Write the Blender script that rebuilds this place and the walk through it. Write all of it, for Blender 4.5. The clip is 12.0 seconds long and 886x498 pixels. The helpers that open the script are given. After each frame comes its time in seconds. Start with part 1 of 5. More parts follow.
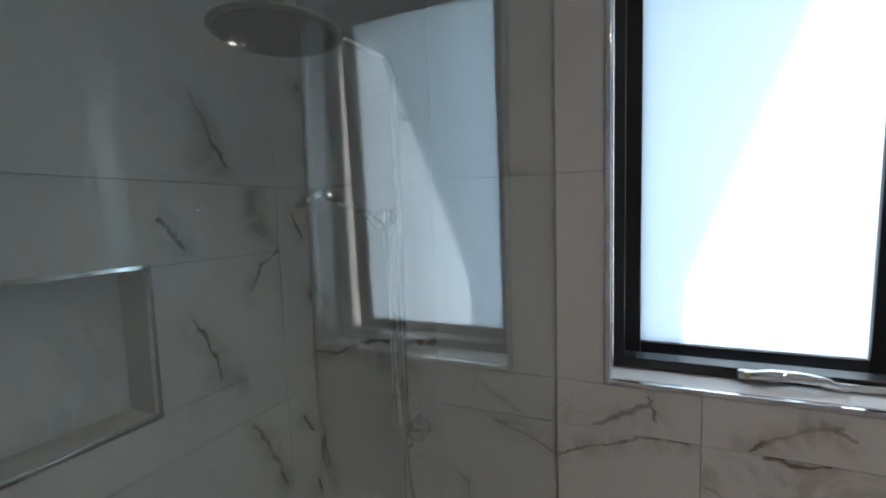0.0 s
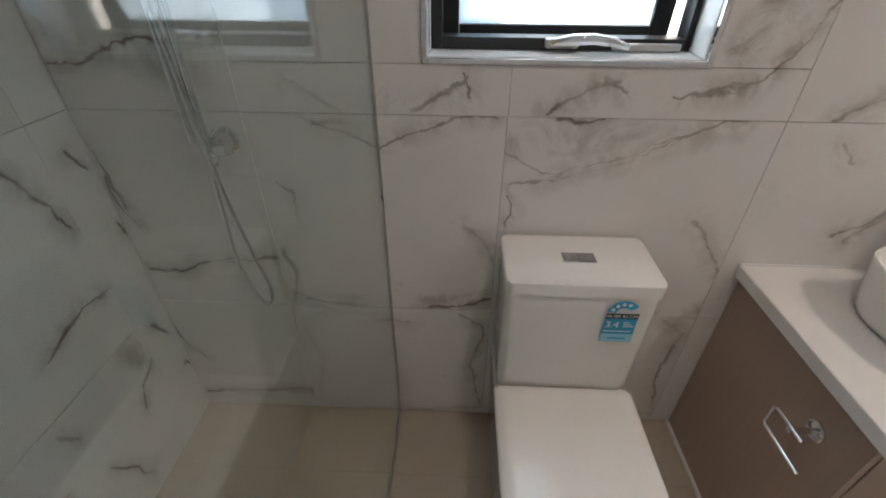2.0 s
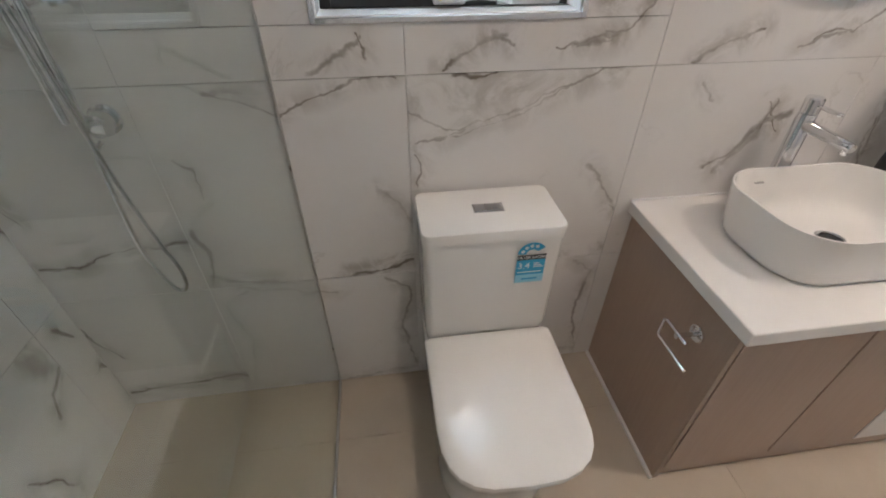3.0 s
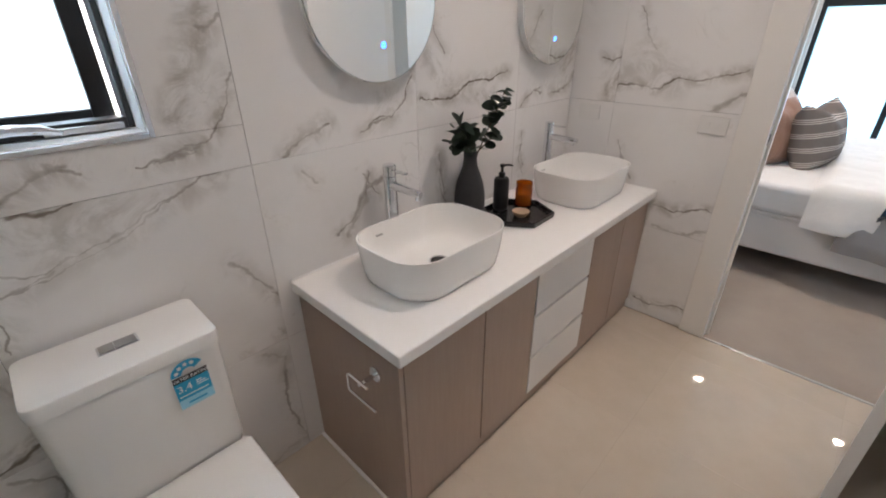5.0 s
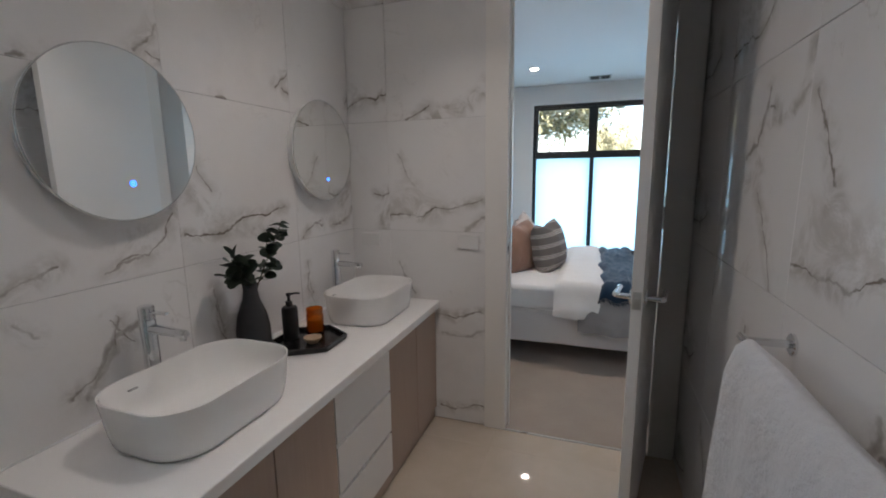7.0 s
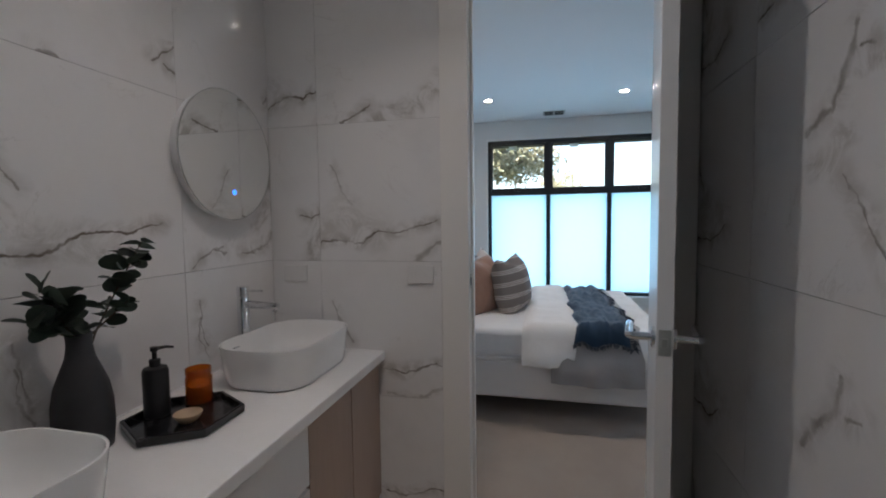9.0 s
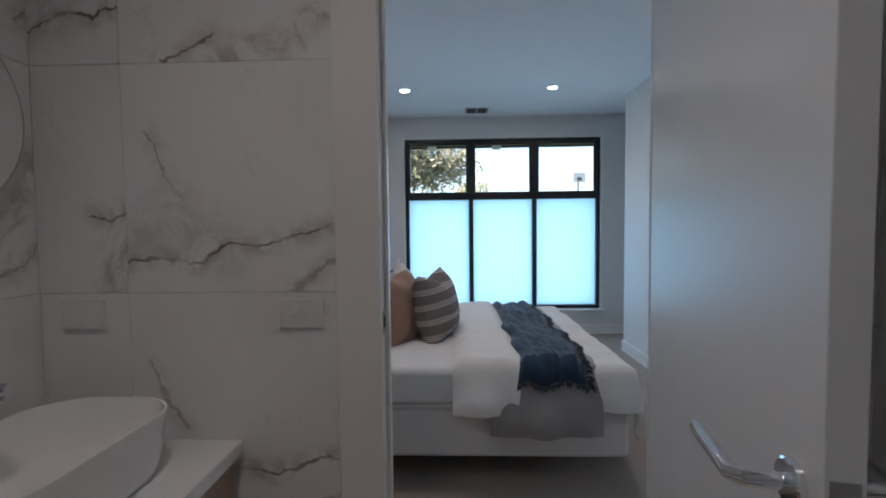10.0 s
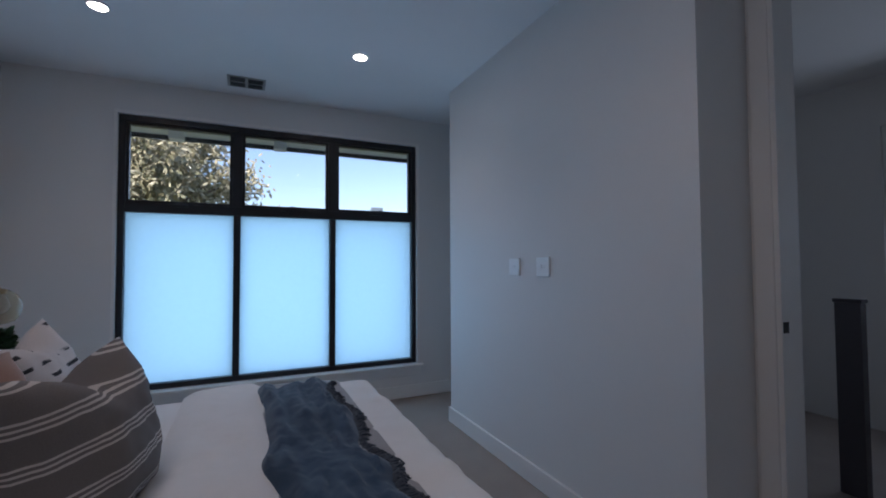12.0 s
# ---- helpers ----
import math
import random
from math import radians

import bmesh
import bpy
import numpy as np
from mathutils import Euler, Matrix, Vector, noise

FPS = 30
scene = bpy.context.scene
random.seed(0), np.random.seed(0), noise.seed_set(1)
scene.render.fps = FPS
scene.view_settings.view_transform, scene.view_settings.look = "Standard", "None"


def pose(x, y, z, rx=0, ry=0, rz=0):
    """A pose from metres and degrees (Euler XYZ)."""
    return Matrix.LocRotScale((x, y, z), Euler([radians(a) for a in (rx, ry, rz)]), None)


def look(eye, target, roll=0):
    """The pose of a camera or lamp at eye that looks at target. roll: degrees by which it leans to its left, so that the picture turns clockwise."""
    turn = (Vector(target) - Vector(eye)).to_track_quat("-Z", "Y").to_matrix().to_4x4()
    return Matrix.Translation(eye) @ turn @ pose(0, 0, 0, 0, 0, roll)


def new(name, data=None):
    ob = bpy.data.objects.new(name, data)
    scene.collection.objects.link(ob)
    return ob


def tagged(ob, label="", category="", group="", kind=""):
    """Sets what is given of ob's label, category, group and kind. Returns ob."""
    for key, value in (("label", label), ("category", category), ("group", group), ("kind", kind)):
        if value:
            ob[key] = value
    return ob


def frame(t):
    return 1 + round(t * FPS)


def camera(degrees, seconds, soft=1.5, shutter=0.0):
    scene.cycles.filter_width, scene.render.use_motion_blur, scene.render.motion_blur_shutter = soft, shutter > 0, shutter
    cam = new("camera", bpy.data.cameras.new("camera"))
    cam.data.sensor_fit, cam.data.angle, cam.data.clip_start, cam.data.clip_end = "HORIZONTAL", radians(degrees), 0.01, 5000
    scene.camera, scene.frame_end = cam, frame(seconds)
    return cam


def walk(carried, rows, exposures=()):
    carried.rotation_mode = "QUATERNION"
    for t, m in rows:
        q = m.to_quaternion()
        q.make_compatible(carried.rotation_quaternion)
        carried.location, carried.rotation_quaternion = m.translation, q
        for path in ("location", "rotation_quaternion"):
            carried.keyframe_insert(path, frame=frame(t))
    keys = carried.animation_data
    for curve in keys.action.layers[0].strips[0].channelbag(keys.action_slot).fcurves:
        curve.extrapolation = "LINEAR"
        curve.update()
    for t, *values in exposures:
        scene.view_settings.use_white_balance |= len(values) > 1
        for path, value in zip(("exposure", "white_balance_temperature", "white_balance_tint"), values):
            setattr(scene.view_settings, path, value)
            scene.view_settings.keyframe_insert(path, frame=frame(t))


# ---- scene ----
# ---- camera and walk ----
cam = camera(91.3, 12.0, soft=1.9)
PATH = [
    (0, (-2.491, -1.023, 1.612), (-3.302, 0.798, 1.445), -1.7),
    (0.5, (-2.484, -1.002, 1.576), (-3.041, 0.873, 1.16), -1.4),
    (1, (-2.469, -0.981, 1.486), (-2.825, 0.865, 0.803), -0.2),
    (1.5, (-2.468, -0.974, 1.433), (-2.665, 0.78, 0.493), 0.2),
    (2, (-2.465, -0.979, 1.413), (-2.532, 0.663, 0.274), 0.3),
    (2.5, (-2.444, -1.004, 1.402), (-2.389, 0.574, 0.175), 0.2),
    (2.7, (-2.437, -1.014, 1.398), (-2.321, 0.552, 0.159), 0.2),
    (4.3, (-2.28, -1.124, 1.428), (-1.393, 0.322, 0.368), -0.4),
    (4.5, (-2.255, -1.139, 1.43), (-1.255, 0.26, 0.409), -0.5),
    (5, (-2.219, -1.189, 1.43), (-0.936, 0.052, 0.527), -0.5),
    (5.5, (-2.196, -1.239, 1.436), (-0.675, -0.188, 0.674), -0.6),
    (6, (-2.184, -1.275, 1.425), (-0.492, -0.411, 0.801), -0.7),
    (6.5, (-2.191, -1.314, 1.414), (-0.398, -0.571, 0.929), -0.9),
    (7, (-2.205, -1.325, 1.404), (-0.344, -0.675, 1.067), -0.7),
    (7.2, (-2.203, -1.307, 1.414), (-0.326, -0.683, 1.118), 0.0),
    (8.8, (-1.835, -1.22, 1.276), (0.1, -0.733, 1.142), -0.2),
    (9, (-1.747, -1.202, 1.265), (0.198, -0.752, 1.142), -0.7),
    (9.5, (-1.453, -1.106, 1.266), (0.527, -0.844, 1.156), -0.6),
    (10, (-1.104, -1.105, 1.26), (0.893, -1.037, 1.17), -0.6),
    (10.5, (-0.698, -1.134, 1.243), (1.3, -1.179, 1.181), -0.6),
    (11, (-0.354, -1.187, 1.236), (1.631, -1.431, 1.217), -0.5),
    (11.5, (-0.027, -1.245, 1.222), (1.905, -1.76, 1.269), -0.5),
    (12, (0.273, -1.33, 1.22), (2.091, -2.16, 1.288), -0.3),
]
EXPOSURES = [(0, 1.98, 6550, 12), (0.5, 1.74, 6650, 12), (1.0, 1.70, 6700, 12), (1.5, 2.0, 6850, 13), (2.5, 2.98, 6950, 14), (4.5, 2.98, 6600, 14), (5.5, 2.85, 6550, 14),
             (6.5, 2.38, 6350, 13), (7.0, 2.18, 6250, 12), (8.8, 1.92, 6050, 12), (10.0, 1.42, 6050, 14), (11.0, 1.07, 5950, 18), (11.5, 0.94, 5900, 20), (12, 0.71, 5850, 22)]
walk(cam, [(t, look(eye, target, roll)) for t, eye, target, roll in PATH], EXPOSURES)

# ---- world, sun, large lights ----
world = bpy.data.worlds.new("world")
scene.world = world
world.use_nodes = True
wn = world.node_tree
sky = wn.nodes.new("ShaderNodeTexSky")
sky.sky_type = "NISHITA"
sky.sun_disc = False
sky.sun_elevation = radians(40)
sky.sun_rotation = radians(-31)
wn.links.new(sky.outputs["Color"], wn.nodes["Background"].inputs["Color"])
wn.nodes["Background"].inputs["Strength"].default_value = 0.15

sun = new("sun", bpy.data.lights.new("sun", "SUN"))
sun.data.energy, sun.data.angle, sun.data.color = 4.5, radians(0.5), (1.0, 0.95, 0.88)
sun.matrix_world = look((-3.8, 6.4, 6.2), (0, 0, 0))


def area_lamp(name, eye, target, w, h, power, colour, shape="RECTANGLE"):
    lamp = new(name, bpy.data.lights.new(name, "AREA"))
    lamp.data.shape, lamp.data.size, lamp.data.size_y = shape, w, h
    lamp.data.energy, lamp.data.color = power, colour
    if shape == "DISK":
        lamp.data.spread = radians(112)
    lamp.matrix_world = look(eye, target)
    return lamp


# daylight behind the frosted panes
area_lamp("bath_window_daylight", (-2.26, 0.40, 1.74), (-2.26, -1, 1.74), 0.60, 1.05, 1.35, (0.74, 0.90, 1.0))
area_lamp("bedroom_window_daylight", (4.36, -1.637, 0.97), (0, -1.637, 0.97), 2.25, 1.28, 6.0, (0.47, 0.71, 1.0))
area_lamp("hall_window_daylight", (1.24, -5.49, 1.61), (1.24, -3, 1.0), 1.0, 1.08, 2.0, (0.75, 0.88, 1.0))
BATH_DOWNLIGHTS = ((-0.81, -0.79), (-2.08, -0.80))
BED_DOWNLIGHTS = ((3.035, -0.618), (3.035, -2.003), (1.16, -0.618), (1.16, -2.02))
for (x, y), power in zip(BATH_DOWNLIGHTS, (0.70, 0.25)):
    area_lamp("bath_downlight_lamp", (x, y, 2.5685), (x, y + 0.001, 0), 0.085, 0.085, power, (1.0, 0.88, 0.79), "DISK")
for x, y in BED_DOWNLIGHTS:
    area_lamp("bedroom_downlight_lamp", (x, y, 2.5685), (x, y + 0.001, 0), 0.085, 0.085, 0.60, (1.0, 0.82, 0.66), "DISK")

# ---- helpers for meshes and materials ----
def finish(bm, name, smooth=30):
    bmesh.ops.recalc_face_normals(bm, faces=bm.faces)
    me = bpy.data.meshes.new(name)
    layer = bm.faces.layers.int.get("flat")
    flat = [bool(layer and f[layer]) for f in bm.faces]
    bm.to_mesh(me)
    bm.free()
    if smooth:
        me.shade_smooth()
        me.set_sharp_from_angle(angle=radians(smooth))
        me.polygons.foreach_set("use_smooth", [not f for f in flat])
    return me


def part(name, bm, material, parent=None, label="", smooth=30):
    """One mesh object from a bmesh, under a thing or a part."""
    ob = new(name, finish(bm, name, smooth))
    if material:
        ob.data.materials.append(material)
    if parent:
        ob.parent = parent
    if label:
        ob["label"] = label
    return ob


def thing(name, label, category, loc=(0, 0, 0), rz=0, group="", kind=""):
    """An Empty at a thing's base."""
    ob = new(name)
    ob.empty_display_size = 0.1
    ob.matrix_basis = pose(*loc, 0, 0, rz)
    return tagged(ob, label, category, group, kind)


def add_box(bm, x0, x1, y0, y1, z0, z1, bevel=0.0, segments=2):
    m = Matrix.LocRotScale(((x0 + x1) / 2, (y0 + y1) / 2, (z0 + z1) / 2), None, (abs(x1 - x0), abs(y1 - y0), abs(z1 - z0)))
    r = bmesh.ops.create_cube(bm, size=1, matrix=m)
    if bevel:
        edges = {e for v in r["verts"] for e in v.link_edges}
        made = bmesh.ops.bevel(bm, geom=list(edges), offset=bevel, segments=segments, profile=0.5, affect="EDGES")
    layer = bm.faces.layers.int.get("flat") or bm.faces.layers.int.new("flat")
    for f in bm.faces:
        f.normal_update()
        if max(abs(c) for c in f.normal) > 0.99999:
            f[layer] = 1


def box(*a, **k):
    bm = bmesh.new()
    add_box(bm, *a, **k)
    return bm


def add_tube(bm, points, radius, sides=12, caps=True):
    """A round tube along points; radius may be one number or one for each point."""
    pts = [Vector(p) for p in points]
    rads = radius if isinstance(radius, (list, tuple)) else [radius] * len(pts)
    rings, up = [], None
    for i, p in enumerate(pts):
        d = (pts[min(i + 1, len(pts) - 1)] - pts[max(i - 1, 0)]).normalized()
        if up is None:
            up = d.orthogonal().normalized()
        up = (up - d * up.dot(d)).normalized()
        side = d.cross(up)
        rings.append([bm.verts.new(p + rads[i] * (math.cos(a) * up + math.sin(a) * side)) for a in (2 * math.pi * k / sides for k in range(sides))])
    for r0, r1 in zip(rings, rings[1:]):
        for k in range(sides):
            bm.faces.new((r0[k], r0[(k + 1) % sides], r1[(k + 1) % sides], r1[k]))
    if caps:
        bm.faces.new(rings[0])
        bm.faces.new(rings[-1])


def tube(points, radius, sides=12):
    bm = bmesh.new()
    add_tube(bm, points, radius, sides)
    return bm


def lathe(profile, sides=40, close=False):
    """A turned body round z from (radius, height) pairs."""
    bm = bmesh.new()
    rings = []
    for r, z in profile:
        if r < 1e-5:
            rings.append([bm.verts.new((0, 0, z))])
        else:
            rings.append([bm.verts.new((r * math.cos(2 * math.pi * k / sides), r * math.sin(2 * math.pi * k / sides), z)) for k in range(sides)])
    for a, b in zip(rings, rings[1:]):
        for k in range(sides):
            q = [a[k % len(a)], a[(k + 1) % len(a)], b[(k + 1) % len(b)], b[k % len(b)]]
            q = [v for i, v in enumerate(q) if v not in q[:i]]
            if len(q) > 2:
                bm.faces.new(q)
    return bm


def loft(loops, cap_first=True, cap_last=True):
    """Skin between closed loops of equal length."""
    bm = bmesh.new()
    rings = [[bm.verts.new(p) for p in loop] for loop in loops]
    n = len(rings[0])
    for a, b in zip(rings, rings[1:]):
        for k in range(n):
            bm.faces.new((a[k], a[(k + 1) % n], b[(k + 1) % n], b[k]))
    if cap_first:
        bm.faces.new(rings[0])
    if cap_last:
        bm.faces.new(rings[-1])
    return bm


def rounded_rect(w, d, r, z, n=8, cx=0.0, cy=0.0):
    """A closed loop: rectangle w x d with corner radius r at height z."""
    out = []
    for k, (sx, sy) in enumerate(((1, 1), (-1, 1), (-1, -1), (1, -1))):
        for i in range(n + 1):
            a = math.pi / 2 * (k + i / n)
            out.append((cx + sx * (w / 2 - r) + r * math.cos(a), cy + sy * (d / 2 - r) + r * math.sin(a), z))
    return out


class Nodes:
    """Small wrapper to write a node material in few lines."""

    def __init__(self, name):
        self.mat = bpy.data.materials.new(name)
        self.mat.use_nodes = True
        self.tree = self.mat.node_tree
        self.bsdf = self.tree.nodes["Principled BSDF"]
        self.coord = self.tree.nodes.new("ShaderNodeTexCoord").outputs["Object"]

    def put(self, socket, value):
        if isinstance(value, bpy.types.NodeSocket):
            self.tree.links.new(value, socket)
        elif value is not None:
            if isinstance(value, tuple) and len(value) == 3 and socket.type == "RGBA":
                value = (*value, 1)
            socket.default_value = value

    def math(self, op, a, b=None, c=None, clamp=False):
        n = self.tree.nodes.new("ShaderNodeMath")
        n.operation, n.use_clamp = op, clamp
        for s, v in zip(n.inputs, (a, b, c)):
            self.put(s, v)
        return n.outputs[0]

    def noise(self, scale, detail=4, rough=0.55, vector=None, distortion=0.0):
        n = self.tree.nodes.new("ShaderNodeTexNoise")
        self.put(n.inputs["Vector"], vector or self.coord)
        for k, v in (("Scale", scale), ("Detail", detail), ("Roughness", rough), ("Distortion", distortion)):
            self.put(n.inputs[k], v)
        return n.outputs["Fac"]

    def mapped(self, loc=(0, 0, 0), rot=(0, 0, 0), scale=(1, 1, 1), vector=None, kind="POINT"):
        n = self.tree.nodes.new("ShaderNodeMapping")
        n.vector_type = kind
        self.put(n.inputs["Vector"], vector or self.coord)
        n.inputs["Location"].default_value, n.inputs["Rotation"].default_value, n.inputs["Scale"].default_value = loc, rot, scale
        return n.outputs[0]

    def ramp(self, fac, *stops):
        n = self.tree.nodes.new("ShaderNodeValToRGB")
        self.put(n.inputs[0], fac)
        el = n.color_ramp.elements
        while len(el) < len(stops):
            el.new(0.5)
        for e, (p, c) in zip(el, stops):
            e.position = p
            e.color = (*c, 1) if isinstance(c, tuple) else (c, c, c, 1)
        return n.outputs[0]

    def step(self, value, lo, hi, a=0.0, b=1.0):
        n = self.tree.nodes.new("ShaderNodeMapRange")
        n.interpolation_type = "SMOOTHSTEP"
        for s, v in zip(n.inputs, (value, lo, hi, a, b)):
            self.put(s, v)
        return n.outputs[0]

    def mix(self, fac, a, b):
        n = self.tree.nodes.new("ShaderNodeMix")
        n.data_type = "RGBA"
        self.put(n.inputs[0], fac)
        self.put(n.inputs[6], a)
        self.put(n.inputs[7], b)
        return n.outputs[2]

    def axes(self, vector=None):
        n = self.tree.nodes.new("ShaderNodeSeparateXYZ")
        self.put(n.inputs[0], vector or self.coord)
        return n.outputs

    def random(self):
        return self.tree.nodes.new("ShaderNodeObjectInfo").outputs["Random"]

    def bump(self, height, strength, distance=0.01):
        n = self.tree.nodes.new("ShaderNodeBump")
        self.put(n.inputs["Height"], height)
        n.inputs["Strength"].default_value, n.inputs["Distance"].default_value = strength, distance
        self.put(self.bsdf.inputs["Normal"], n.outputs[0])

    def done(self, colour=None, rough=None, metal=None, **more):
        for k, v in (("Base Color", colour), ("Roughness", rough), ("Metallic", metal), *((k.replace("_", " "), v) for k, v in more.items())):
            self.put(self.bsdf.inputs[k], v)
        return self.mat


def plain(name, colour, rough, metal=0.0, grain=0.06, size=40, bump=0.0, even=False, **more):
    """A paint, plastic or metal with slight unevenness of tone and gloss."""
    n = Nodes(name)
    v = n.noise(size, 5)
    low = n.noise(size * 0.08, 3)
    t = n.math("ADD", n.math("MULTIPLY", v, 0.5), n.math("MULTIPLY", low, 0.5))
    dark = tuple(c * (1 - grain) for c in colour)
    light = tuple(min(1, c * (1 + grain)) for c in colour)
    if bump:
        n.bump(v, bump, 0.002)
    return n.done(n.mix(n.step(t, 0.1, 0.9), dark, light), rough if even else n.step(low, 0.2, 0.8, rough * 0.85, rough * 1.15), metal, **more)


white_paint = plain("white_wall_paint", (0.73, 0.715, 0.695), 0.55, size=60, grain=0.015, even=True)
ceiling_paint = plain("ceiling_paint", (0.80, 0.80, 0.80), 0.8, size=60, grain=0.015, even=True)
gloss_trim = plain("gloss_trim_paint", (0.80, 0.78, 0.75), 0.28, size=30, grain=0.015, even=True)
door_paint = plain("door_paint", (0.80, 0.79, 0.78), 0.32, size=200, grain=0.012, even=True)
ceramic = plain("white_ceramic", (0.84, 0.835, 0.82), 0.08, size=10, grain=0.015, even=True)
chrome = plain("chrome", (0.80, 0.81, 0.83), 0.09, 1.0, grain=0.03)
brushed = plain("brushed_steel", (0.55, 0.55, 0.54), 0.3, 1.0, size=90)
black_frame = plain("black_powder_coat", (0.012, 0.012, 0.014), 0.38, grain=0.2, size=200)
black_rubber = plain("black_rubber", (0.015, 0.015, 0.016), 0.6, grain=0.2)
grout = plain("grout", (0.80, 0.78, 0.76), 0.85, size=120)
floor_grout = plain("floor_grout", (0.52, 0.45, 0.365), 0.25, size=120)
plastic_white = plain("white_plastic", (0.86, 0.865, 0.87), 0.3, grain=0.02)
plate_white = plain("socket_plate_white", (0.72, 0.715, 0.705), 0.3, grain=0.02)
counter_stone = plain("white_stone_top", (0.82, 0.81, 0.80), 0.22, grain=0.02, size=300)
drawer_white = plain("white_drawer_laminate", (0.80, 0.79, 0.78), 0.55, grain=0.015)

n = Nodes("floor_tile")
c1 = n.noise(7, 5)
c2 = n.noise(90, 3)
floor_tile_mat = n.done(n.mix(n.step(n.math("ADD", n.math("MULTIPLY", c1, 0.85), n.math("MULTIPLY", n.random(), 0.15)), 0.2, 0.8), (0.50, 0.43, 0.345), (0.55, 0.48, 0.395)),
                        n.step(c2, 0.3, 0.7, 0.02, 0.035))

n = Nodes("mirror_silver")
mirror_mat = n.done((0.88, 0.89, 0.875), 0.0, 1.0)
rim_grey = plain("frosted_mirror_rim", (0.42, 0.43, 0.42), 0.4, 0.3)


def glass(name, tint, rough=0.0):
    n = Nodes(name)
    return n.done(tint, rough, 0.0, Transmission_Weight=1.0, IOR=1.45)


def frosted(name, tint, gloss=0.25):
    """A satin pane that scatters the daylight behind it."""
    n = Nodes(name)
    tr = n.tree.nodes.new("ShaderNodeBsdfTranslucent")
    v = n.noise(30, 4)
    n.put(tr.inputs["Color"], n.mix(v, tuple(c * 0.95 for c in tint), tint))
    n.done((0.7, 0.75, 0.78), gloss)
    m = n.tree.nodes.new("ShaderNodeMixShader")
    m.inputs[0].default_value = 0.88
    n.tree.links.new(n.bsdf.outputs[0], m.inputs[1])
    n.tree.links.new(tr.outputs[0], m.inputs[2])
    n.tree.links.new(m.outputs[0], n.tree.nodes["Material Output"].inputs["Surface"])
    return n.mat


frost_bath = frosted("frosted_glass_bath", (0.58, 0.645, 0.70))
frost_bed = frosted("frosted_glass_bedroom", (0.80, 0.95, 0.97))
clear_glass = glass("clear_window_glass", (0.98, 0.99, 0.98))
screen_glass = glass("shower_screen_glass", (0.70, 0.77, 0.755))

WHITE, SOFT, DARK = (0.80, 0.79, 0.785), (0.43, 0.405, 0.375), (0.17, 0.14, 0.115)


VEINS = {"north": [], "east": [], "south": [], "west": []}


def vein(wall_name, points, width, strength):
    """One printed vein on a wall, as a line of (along, height) points; broad and faint ones read as smoke."""
    VEINS[wall_name].append((points, width, strength))


